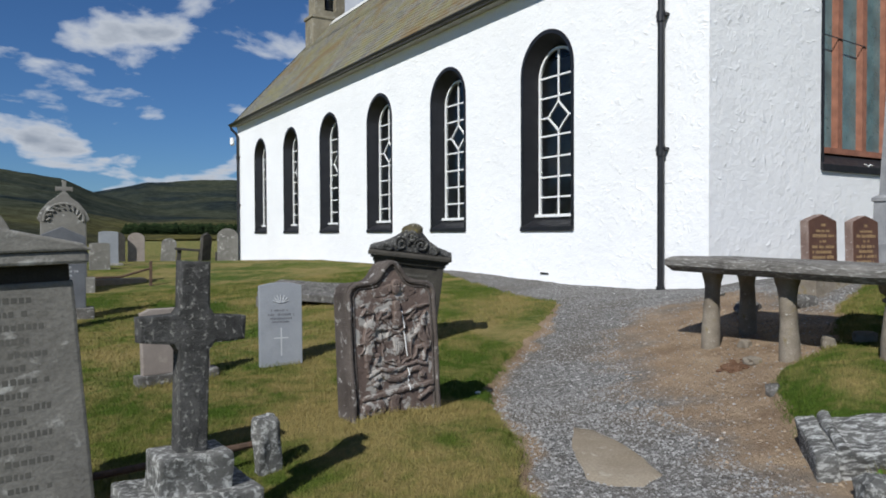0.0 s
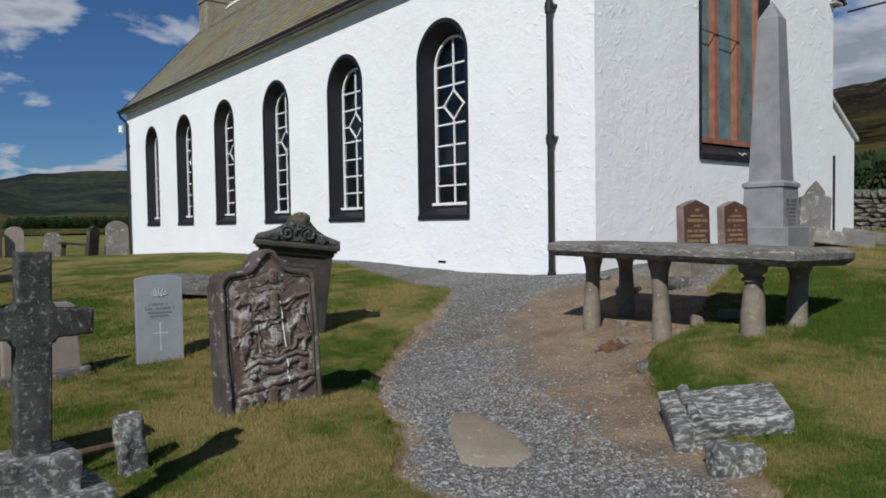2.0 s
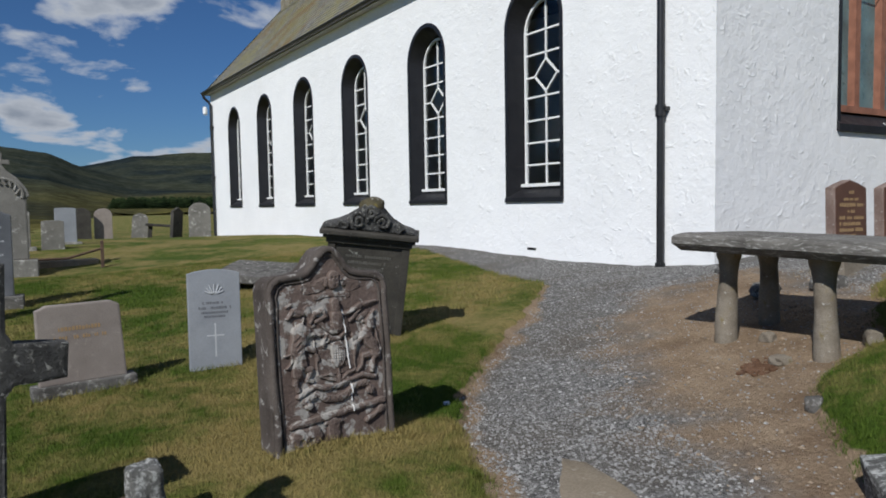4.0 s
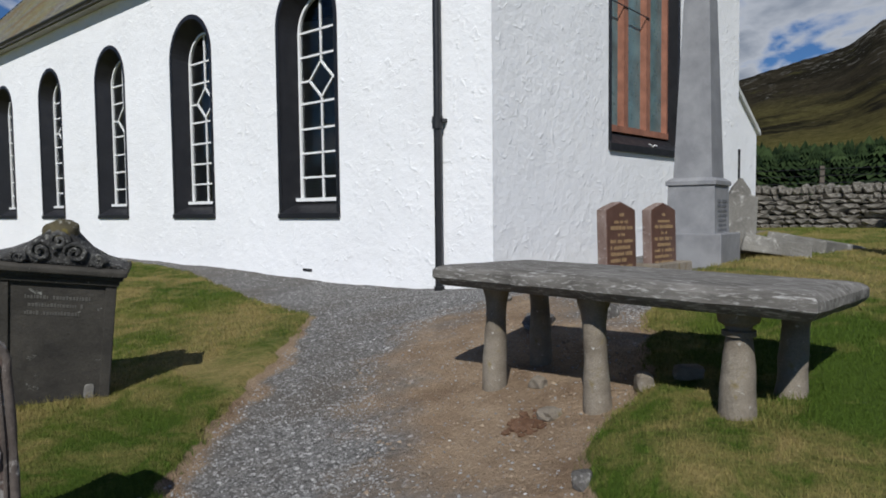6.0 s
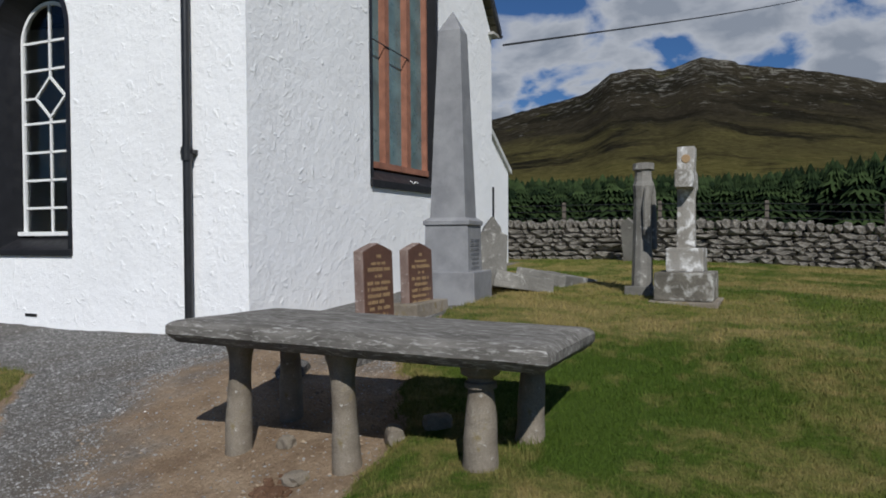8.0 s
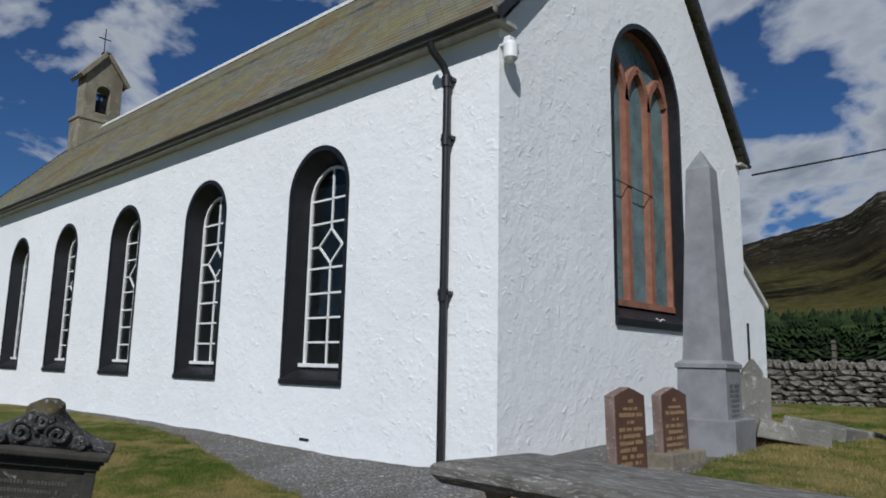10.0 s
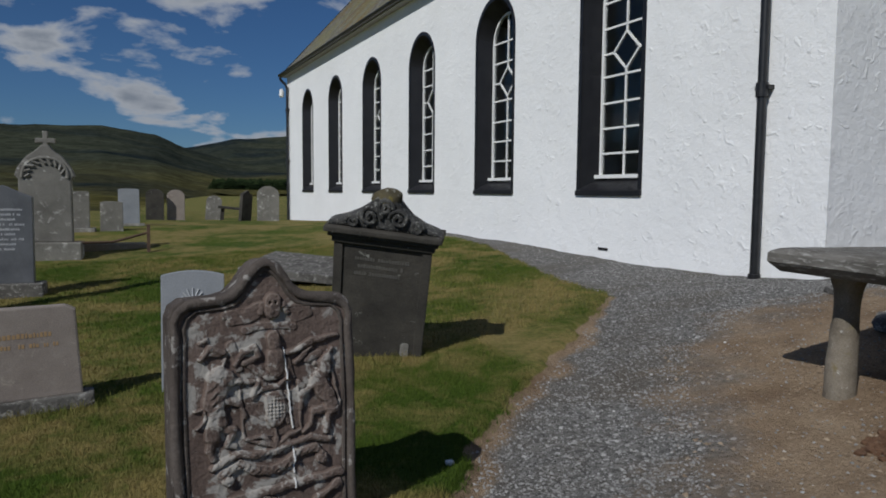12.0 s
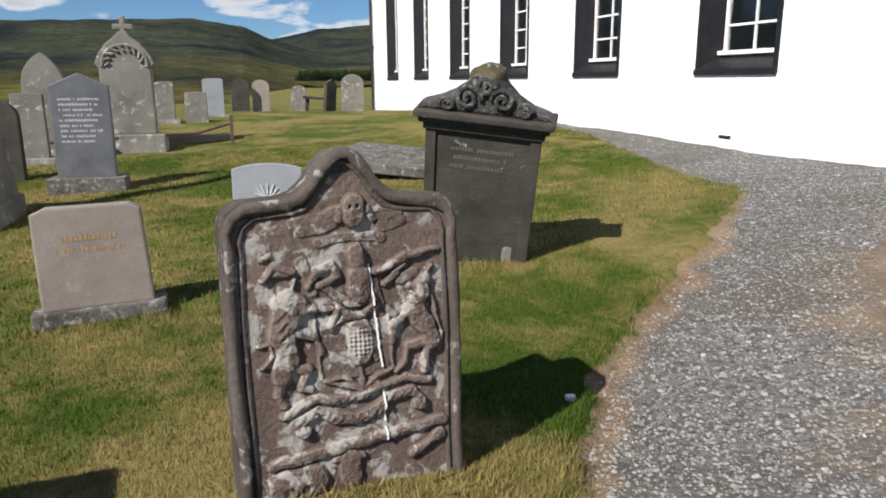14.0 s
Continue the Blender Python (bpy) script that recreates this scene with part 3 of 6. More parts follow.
def wall(name, place, u0, u1, zb, top, openings, parent, breaks=(), thick=0.6, label=""):
    """place(u, depth, z); depth runs into the building."""
    bm = bmesh.new()
    wall_sheet(bm, lambda u, z: place(u, 0, z), u0, u1, zb, top, openings, breaks)
    wall_sheet(bm, lambda u, z: place(u, thick, z), u0, u1, zb, top, openings, breaks)
    for a, b in (((u0, 0), (u0, 1)), ((u1, 0), (u1, 1))):
        u = a[0]
        bm.faces.new([bm.verts.new(place(*p)) for p in ((u, 0, zb), (u, thick, zb), (u, thick, top(u)), (u, 0, top(u)))])
    bmesh.ops.remove_doubles(bm, verts=bm.verts, dist=1e-4)
    bmesh.ops.recalc_face_normals(bm, faces=bm.faces)
    return part(name, bm, M["harling"], parent, label)


def ring(o, inset):
    """The outline of an opening, from one foot over the arch to the other."""
    uc, w, sill, zs = o
    r = w / 2 - inset
    return [(uc - r, sill)] + [(uc - r * math.cos(math.pi * k / 24), zs + r * math.sin(math.pi * k / 24)) for k in range(25)] + [(uc + r, sill)]


def band(bm, place, a, b, d0, d1):
    """A solid band between two outlines of equal length, from depth d0 to d1."""
    va = [[bm.verts.new(place(u, d, z)) for d in (d0, d1)] for u, z in a]
    vb = [[bm.verts.new(place(u, d, z)) for d in (d0, d1)] for u, z in b]
    for i in range(len(a) - 1):
        for q in ((va[i][0], va[i + 1][0], vb[i + 1][0], vb[i][0]), (va[i][1], vb[i][1], vb[i + 1][1], va[i + 1][1]),
                  (va[i][0], va[i][1], va[i + 1][1], va[i + 1][0]), (vb[i][0], vb[i + 1][0], vb[i + 1][1], vb[i][1])):
            bm.faces.new(q)
    for i in (0, -1):
        bm.faces.new((va[i][0], vb[i][0], vb[i][1], va[i][1]))
    bmesh.ops.recalc_face_normals(bm, faces=bm.faces)


def stick(bm, place, p, q, w, d0, d1):
    p, q = Vector((p[0], p[1])), Vector((q[0], q[1]))
    s = (q - p).normalized().orthogonal() * w / 2
    vs = [bm.verts.new(place(c.x, d, c.y)) for d in (d0, d1) for c in (p + s, q + s, q - s, p - s)]
    for f in ((0, 1, 2, 3), (7, 6, 5, 4), (0, 4, 5, 1), (1, 5, 6, 2), (2, 6, 7, 3), (3, 7, 4, 0)):
        bm.faces.new([vs[i] for i in f])


def splay(bm, place, a, d0, b, d1):
    """A lining between an outline at depth d0 and a narrower one at depth d1, with a return behind it."""
    c = [(u + (u - a[len(a) // 2][0]) * 0.12, z) for u, z in b]
    rows = [[bm.verts.new(place(u, d, z)) for u, z in pts] for pts, d in ((a, d0), (b, d1), (b, d1 + 0.1), (c, d1 + 0.1))]
    for p, q in zip(rows, rows[1:]):
        for i in range(len(p) - 1):
            bm.faces.new((p[i], p[i + 1], q[i + 1], q[i]))
    bmesh.ops.recalc_face_normals(bm, faces=bm.faces)


def sash(place, o, depth, parent):
    """Painted margin, splayed black reveal and a white round-headed sash with a diamond pane; o is the hole in the wall."""
    uc, w, sill, zs = o
    sw, sz = w - 0.22, zs - 0.06
    outer = (uc, w + 0.13, sill, zs)
    bm = bmesh.new()
    band(bm, place, ring(outer, 0), ring(o, 0.006), -0.008, 0.012)
    win = part("window", bm, M["black"], parent, "round-headed window in a deep black-painted reveal")
    bm = bmesh.new()
    splay(bm, place, ring(o, 0.002), 0.0, ring((uc, sw, sill, sz), -0.01), depth + 0.05)
    part("reveal", bm, M["black"], win, "splayed black reveal")
    bm = bmesh.new()
    prof = [(-0.03, sill - 0.02), (-0.03, sill + 0.05), (0.0, sill + 0.07), (depth - 0.02, sill + 0.2), (depth + 0.1, sill + 0.2), (depth + 0.1, sill - 0.02)]
    n = len(prof)
    vs = [[bm.verts.new(place(uc + k * (w / 2 + (0.065 if d < 0 else -0.004)), d, z)) for d, z in prof] for k in (-1, 1)]
    bm.faces.new(vs[0])
    bm.faces.new(vs[1][::-1])
    for k in range(n):
        bm.faces.new((vs[0][k], vs[1][k], vs[1][(k + 1) % n], vs[0][(k + 1) % n]))
    bmesh.ops.recalc_face_normals(bm, faces=bm.faces)
    part("sill", bm, M["black"], win, "sloping black sill")
    bm = bmesh.new()
    z0 = sill + 0.22
    fo = (uc, sw, z0, sz)
    band(bm, place, ring(fo, 0.004), ring(fo, 0.045), depth, depth + 0.06)
    stick(bm, place, (uc - sw / 2 - 0.03, z0 + 0.025), (uc + sw / 2 + 0.03, z0 + 0.025), 0.05, depth - 0.06, depth + 0.06)
    g0, g1, t = depth + 0.012, depth + 0.05, 0.028
    l, r = uc - sw / 2 + 0.02, uc + sw / 2 - 0.02
    top = sz + sw / 2
    rise = (top - z0) / 8.35
    dc, dh = z0 + 4.95 * rise, 0.72 * rise
    for k in (1, 2, 3, 4.05):
        stick(bm, place, (l, z0 + k * rise), (r, z0 + k * rise), t, g0, g1)
    for k in (5.95, 6.95):
        half = math.sqrt(max((sw / 2 - 0.02) ** 2 - max(z0 + k * rise - sz, 0) ** 2, 0))
        stick(bm, place, (uc - half, z0 + k * rise), (uc + half, z0 + k * rise), t, g0, g1)
    stick(bm, place, (uc, z0), (uc, dc - dh), t, g0, g1)
    stick(bm, place, (uc, dc + dh), (uc, top - 0.02), t, g0, g1)
    dw = 0.26
    corners = [(uc, dc + dh), (uc + dw, dc), (uc, dc - dh), (uc - dw, dc)]
    for a, b in zip(corners, corners[1:] + corners[:1]):
        stick(bm, place, a, b, t, g0 - 0.002, g1)
    stick(bm, place, (l, dc), (uc - dw, dc), t, g0, g1)
    stick(bm, place, (uc + dw, dc), (r, dc), t, g0, g1)
    part("frame", bm, M["white"], win, "white-painted sash with a diamond in its glazing bars")
    bm = bmesh.new()
    pts = ring(fo, 0.012)
    bm.faces.new([bm.verts.new(place(u, depth + 0.03, z)) for u, z in pts])
    part("pane", bm, M["glass"], win, "dark clear glass")


church = thing("church", "white harled parish church with black-trimmed round-headed windows and mossy slate roof", "church", pose(XW, 0, 1.2, 0, -0.5, 0) @ Matrix.Translation((-XW, 0, -1.2)))
side = lambda u, d, z: Vector((XW + d, u, z))  # noqa: E731
south = lambda u, d, z: Vector((u, YS + d, z))  # noqa: E731
WINDOWS = [(9.07 + 3.1 * k, 1.23, 1.385, 4.045) for k in range(6)]
wall("wall", side, YS + 0.6, YN - 0.6, -0.6, lambda u: EAVE + 0.12, WINDOWS, church, label="long white harled wall")
GABLE = (11.385, 2.16, 2.26, 5.75)


def gable_top(u):
    return EAVE + 0.12 + SLOPE * (XR - XW - abs(u - XR)) - 0.02


wall("wall", south, XW, XE, -0.6, gable_top, [GABLE], church, breaks=(XR,), label="white harled gable wall")
wall("wall", lambda u, d, z: Vector((u, YN - d, z)), XW, XE, -0.6, gable_top, [], church, breaks=(XR,), label="white harled far gable wall")
wall("wall", lambda u, d, z: Vector((XE - d, u, z)), YS + 0.6, YN - 0.6, -0.6, lambda u: EAVE + 0.12, [], church, label="white harled back wall")
for o in WINDOWS:
    sash(side, o, 0.25, church)


def gable_window():
    uc, w, sill, zs = GABLE
    bm = bmesh.new()
    band(bm, south, ring(GABLE, -0.06), ring(GABLE, 0.02), -0.008, 0.012)
    band(bm, south, ring(GABLE, -0.004), ring(GABLE, 0.018), 0.013, 0.4)
    win = part("window", bm, M["black"], church, "tall round-headed window with red mullions")
    bm = bmesh.new()
    prof = [(-0.04, sill - 0.02), (-0.04, sill + 0.08), (0.17, sill + 0.25), (0.4, sill + 0.25), (0.4, sill - 0.02)]
    vs = [[bm.verts.new(south(uc + k * (w / 2 + (0.06 if d < 0 else -0.004)), d, z)) for d, z in prof] for k in (-1, 1)]
    bm.faces.new(vs[0])
    bm.faces.new(vs[1][::-1])
    for k in range(5):
        bm.faces.new((vs[0][k], vs[1][k], vs[1][(k + 1) % 5], vs[0][(k + 1) % 5]))
    bmesh.ops.recalc_face_normals(bm, faces=bm.faces)
    part("sill", bm, M["black"], win, "sloping black sill")
    bm = bmesh.new()
    z0 = sill + 0.28
    fo = (uc, w, z0, zs)
    band(bm, south, ring(fo, 0.022), ring(fo, 0.065), 0.16, 0.3)
    stick(bm, south, (uc - w / 2 + 0.03, z0 + 0.04), (uc + w / 2 - 0.03, z0 + 0.04), 0.09, 0.14, 0.3)
    third = (w - 0.04) / 3
    for s in (-0.5, 0.5):
        stick(bm, south, (uc + s * third, z0), (uc + s * third, zs - 0.1), 0.13, 0.15, 0.3)
    for s in (-1, 0, 1):
        c, r = uc + s * third, third / 2
        zt = zs - 0.1
        lo = [(c - r + 2 * r * (1 - math.cos(a)), zt + 2 * r * math.sin(a)) for a in (math.pi / 3 * k / 8 for k in range(9))]
        for q in (lo, [(2 * c - u, z) for u, z in lo]):
            q = [p for p in q if math.hypot(p[0] - uc, max(p[1] - zs, 0)) < w / 2 - 0.05]
            for a, b in zip(q, q[1:]):
                stick(bm, south, a, b, 0.11, 0.155, 0.295)
    part("frame", bm, M["redframe"], win, "faded red stone mullions")
    for s in (-1, 0, 1):
        bm = bmesh.new()
        u0, u1 = uc + (s - 0.5) * third, uc + (s + 0.5) * third
        us = [u0 + (u1 - u0) * k / 8 for k in range(9)]
        lim = w / 2 - 0.04
        bm.faces.new([bm.verts.new(south(u, 0.25, z)) for u, z in [(max(u0, uc - lim), z0), (min(u1, uc + lim), z0)] + [(max(min(u, uc + lim), uc - lim), zs + math.sqrt(max(lim * lim - (u - uc) ** 2, 0))) for u in us[::-1]]])
        part("pane", bm, M["leaded"], win, "greenish leaded glass behind a guard")
    bm = bmesh.new()
    stick(bm, south, (uc - w / 2 + 0.06, z0 + 1.8), (uc + w / 6, z0 + 1.75), 0.012, 0.135, 0.149)
    part("glazing_bar", bm, M["iron"], win)
    bm = bmesh.new()
    tube(bm, [(uc + 0.02 + 0.05 * k, YS - 0.03 - 0.012 * math.sin(k * 1.3), sill + 0.11 + 0.02 * math.cos(k * 1.5)) for k in range(6)], 0.009, 6)
    part("cord", bm, M["white"], win, "loose end of pale cord")


gable_window()


def roof():
    half = XR - XW + 0.18
    for s, label in ((-1, "mossy grey-brown slate slope"), (1, "mossy slate back slope")):
        bm = bmesh.new()
        uv = bm.loops.layers.uv.new("UVMap")
        n, run = 32, half * math.sqrt(1 + SLOPE * SLOPE)
        y0, y1 = YS - 0.14, YN + 0.14
        for k in range(n):
            a, b = k / n, (k + 1) / n
            xa, xb = XR + s * half * (1 - a), XR + s * half * (1 - b)
            za, zb = RIDGE - SLOPE * half * (1 - a), RIDGE - SLOPE * half * (1 - b)
            cuts = 12
            for c in range(cuts):
                ya, yb = y0 + (y1 - y0) * c / cuts, y0 + (y1 - y0) * (c + 1) / cuts
                lift = 0.035
                q = [bm.verts.new(p) for p in ((xa, ya, za + lift), (xa, yb, za + lift), (xb, yb, zb), (xb, ya, zb))]
                f = bm.faces.new(q if s < 0 else q[::-1])
                for lp in f.loops:
                    lp[uv].uv = (lp.vert.co.y, (a if lp.vert in q[:2] else b) * run)
                e = [bm.verts.new(p) for p in ((xa, ya, za), (xa, yb, za), (xa, yb, za + lift), (xa, ya, za + lift))]
                f = bm.faces.new(e)
                for lp in f.loops:
                    lp[uv].uv = (lp.vert.co.y, a * run)
        bmesh.ops.remove_doubles(bm, verts=bm.verts, dist=1e-4)
        e = RIDGE - SLOPE * half
        part("roof", bm, M["slate"], church, label)
        xo = XR + s * half
        bm = bmesh.new()
        box(bm, min(xo, xo - s * 0.36), max(xo, xo - s * 0.36), y0 + 0.02, y1 - 0.02, e - 0.085, e - 0.04)
        part("soffit", bm, M["soffit"], church, "grey boarded eaves")
        bm = bmesh.new()
        prof = [(math.cos(a) * 0.075, math.sin(a) * 0.07) for a in (math.pi + math.pi * k / 8 for k in range(9))]
        prof += [(x * 0.85, z * 0.85) for x, z in prof[::-1]]
        va = [bm.verts.new((xo + s * 0.06 + x, y0, e + 0.0 + z)) for x, z in prof]
        vb = [bm.verts.new((xo + s * 0.06 + x, y1, e + 0.0 + z)) for x, z in prof]
        bm.faces.new(va)
        bm.faces.new(vb[::-1])
        for i in range(len(prof)):
            j = (i + 1) % len(prof)
            bm.faces.new((va[i], va[j], vb[j], vb[i]))
        bmesh.ops.recalc_face_normals(bm, faces=bm.faces)
        part("gutter", bm, M["iron"], church, "black half-round gutter")
        for y in (YS - 0.14, YN + 0.12):
            bm = bmesh.new()
            vs = [bm.verts.new(p) for yy in (y - 0.02, y + 0.03) for p in ((xo, yy, e - 0.1), (xo, yy, e + 0.05), (XR, yy, RIDGE + 0.04), (XR, yy, RIDGE - 0.12))]
            for f in ((0, 1, 2, 3), (7, 6, 5, 4), (0, 4, 5, 1), (1, 5, 6, 2), (2, 6, 7, 3), (3, 7, 4, 0)):
                bm.faces.new([vs[i] for i in f])
            part("verge", bm, M["iron"], church, "black verge board")
    bm = bmesh.new()
    y = YS - 0.14
    while y < YN - 0.6:
        prism([(XR - 0.16, RIDGE - 0.13), (XR, RIDGE + 0.09), (XR + 0.16, RIDGE - 0.13)], y, y + 0.55, 0, bm)
        y += 0.56
    part("ridge", bm, M["ridge"], church, "pale ridge stones")


roof()


def downpipe(y, ztop, brackets):
    z0 = ground(XW - 0.1, y) - 0.05
    bm = bmesh.new()
    x = XW - 0.075
    tube(bm, [(x, y, z0), (x, y, z0 + 0.1)], 0.062, 14)
    tube(bm, [(x, y, z0 + 0.08), (x, y, ztop - 0.5), (x, y, ztop - 0.42), (x - 0.06, y + 0.02, ztop - 0.3), (x - 0.2, y + 0.06, ztop - 0.16), (x - 0.24, y + 0.07, ztop - 0.05)], 0.046, 14)
    p = part("downpipe", bm, M["iron"], church, "black cast-iron downpipe", True)
    for z in brackets:
        bm = bmesh.new()
        tube(bm, [(x, y, z - 0.07), (x, y, z + 0.07)], 0.062, 14)
        box(bm, x - 0.01, XW + 0.01, y - 0.085, y + 0.085, z + 0.0, z + 0.045, 0.006)
        part("bracket", bm, M["iron"], p)


downpipe(6.575, 5.5, (2.45, 4.28, 5.0))
downpipe(27.12, 5.5, (2.45, 4.28))


def bell_cote():
    y0, y1, zb = YN - 0.62, YN + 0.1, RIDGE - 0.95
    bm = bmesh.new()
    o = (XR - 0.08, 0.56, zb + 1.42, zb + 2.2)
    w0, w1, zt = 0.8, 0.64, zb + 2.6
    face = lambda yy: (lambda u, z: Vector((u, yy, z)))  # noqa: E731
    top = lambda u: zt + 1.0 - abs(u - o[0]) * 1.3  # noqa: E731
    wall_sheet(bm, face(y0), o[0] - w1, o[0] + w1, zb + 1.1, top, [o], (o[0],))
    wall_sheet(bm, face(y1), o[0] - w1, o[0] + w1, zb + 1.1, top, [o], (o[0],))
    for u in (o[0] - w1, o[0] + w1):
        bm.faces.new([bm.verts.new((u, yy, z)) for yy, z in ((y0, zb + 1.1), (y1, zb + 1.1), (y1, top(u)), (y0, top(u)))])
    band(bm, lambda u, d, z: Vector((u, y0 + d, z)), ring(o, -0.01), ring(o, 0.03), -0.01, y1 - y0 + 0.01)
    box(bm, o[0] - w0, o[0] + w0, y0 - 0.1, y1 + 0.02, zb - 1.0, zb + 1.1, 0.05)
    box(bm, o[0] - w0 - 0.05, o[0] + w0 + 0.05, y0 - 0.14, y1 + 0.05, zb + 1.05, zb + 1.17, 0.03)
    cote = part("bell_cote", bm, M["belfry"], church, "weathered sandstone bell cote with a gabled top")
    bm = bmesh.new()
    for s in (-1, 1):
        tip = (o[0], zt + 1.12)
        foot = (o[0] + s * (w1 + 0.2), zt + 1.12 - (w1 + 0.2) * 1.3)
        stick(bm, lambda u, d, z: Vector((u, y0 + d, z)), foot, tip, 0.14, -0.12, y1 - y0 + 0.12)
    part("coping", bm, M["belfry"], cote)
    bm = taper([(o[2] + 0.1, 0.26, 0.26), (o[2] + 0.16, 0.2, 0.2), (o[2] + 0.42, 0.15, 0.15), (o[2] + 0.56, 0.1, 0.1), (o[2] + 0.6, 0.03, 0.03), (o[2] + 0.8, 0.03, 0.03)], 16, 0)
    box(bm, -0.32, 0.32, -0.04, 0.04, o[2] + 0.72, o[2] + 0.82, 0.01)
    part("bell", bm, M["iron"], cote, "dark bell on a yoke", m=Matrix.Translation((o[0], (y0 + y1) / 2, 0)))
    bm = bmesh.new()
    tube(bm, [(o[0], y0 + 0.36, zt + 1.05), (o[0], y0 + 0.36, zt + 2.2)], 0.02, 8)
    box(bm, o[0] - 0.22, o[0] + 0.22, y0 + 0.34, y0 + 0.38, zt + 1.78, zt + 1.81)
    bmesh.ops.create_uvsphere(bm, u_segments=10, v_segments=6, radius=0.09, matrix=Matrix.Translation((o[0], y0 + 0.36, zt + 1.2)))
    part("finial", bm, M["iron"], cote, "iron weather-vane finial")


bell_cote()


def lean_to():
    t = thing("lean_to", "small white lean-to porch with pale skew behind the church", "porch", pose(0, 0, 0))
    y0, y1, x0, x1 = YS + 0.12, YS + 4.0, XE - 0.02, 16.5
    bm = bmesh.new()
    vs = [bm.verts.new((x, y, z)) for y in (y0, y1) for x, z in ((x0, 0.3), (x1, 0.3), (x1, 3.02), (x0, 3.8))]
    for f in ((3, 2, 1, 0), (4, 5, 6, 7), (0, 1, 5, 4), (1, 2, 6, 5), (2, 3, 7, 6), (3, 0, 4, 7)):
        bm.faces.new([vs[i] for i in f])
    part("wall", bm, M["harling"], t)
    bm = bmesh.new()
    vs = [bm.verts.new((x, y, z)) for y in (y0 - 0.06, y0 + 0.2) for x, z in ((x0, 3.8), (x1 + 0.08, 2.97), (x1 + 0.08, 3.06), (x0, 3.9))]
    for f in ((0, 1, 2, 3), (7, 6, 5, 4), (0, 4, 5, 1), (1, 5, 6, 2), (2, 6, 7, 3), (3, 7, 4, 0)):
        bm.faces.new([vs[i] for i in f])
    part("skew", bm, M["ridge"], t, "pale stone skew")
    bm = bmesh.new()
    tube(bm, [(x0 + 0.12, y0 - 0.08, 0.8), (x0 + 0.12, y0 - 0.08, 2.6)], 0.045, 10)
    part("downpipe", bm, M["iron"], t, "black downpipe")


lean_to()


def lamp(x, y, z, rz):
    t = thing("floodlight", "small white bulkhead floodlight under the eaves", "floodlight", pose(x, y, z, 0, 0, rz), group="floodlights")
    part("bracket", block(-0.05, 0.05, -0.02, 0.12, 0.06, 0.16, 0.01), M["white"], t)
    part("housing", taper([(-0.14, 0.05, 0.05), (-0.1, 0.085, 0.085), (0.06, 0.085, 0.085), (0.1, 0.05, 0.05)], 12, 0), M["white"], t, "white round housing", True)


lamp(XW + 0.02, YS - 0.12, 5.2, 0)
lamp(XW - 0.25, YN - 0.05, 4.9, 0)
part("air_vent", block(XW - 0.012, XW + 0.02, 9.02, 9.22, 0.63, 0.665, 0.004), M["iron"], church, "small slotted air vent")

cable = bmesh.new()
tube(cable, [(15.4 + 49.5 * k / 24, 5.7 - 11.4 * k / 24, 5.45 + 15.6 * k / 24 - 0.25 * math.sin(math.pi * k / 24)) for k in range(25)], 0.022, 6)
solid("overhead_cable", cable, M["iron"], "black overhead cable running from the gable", "cable")


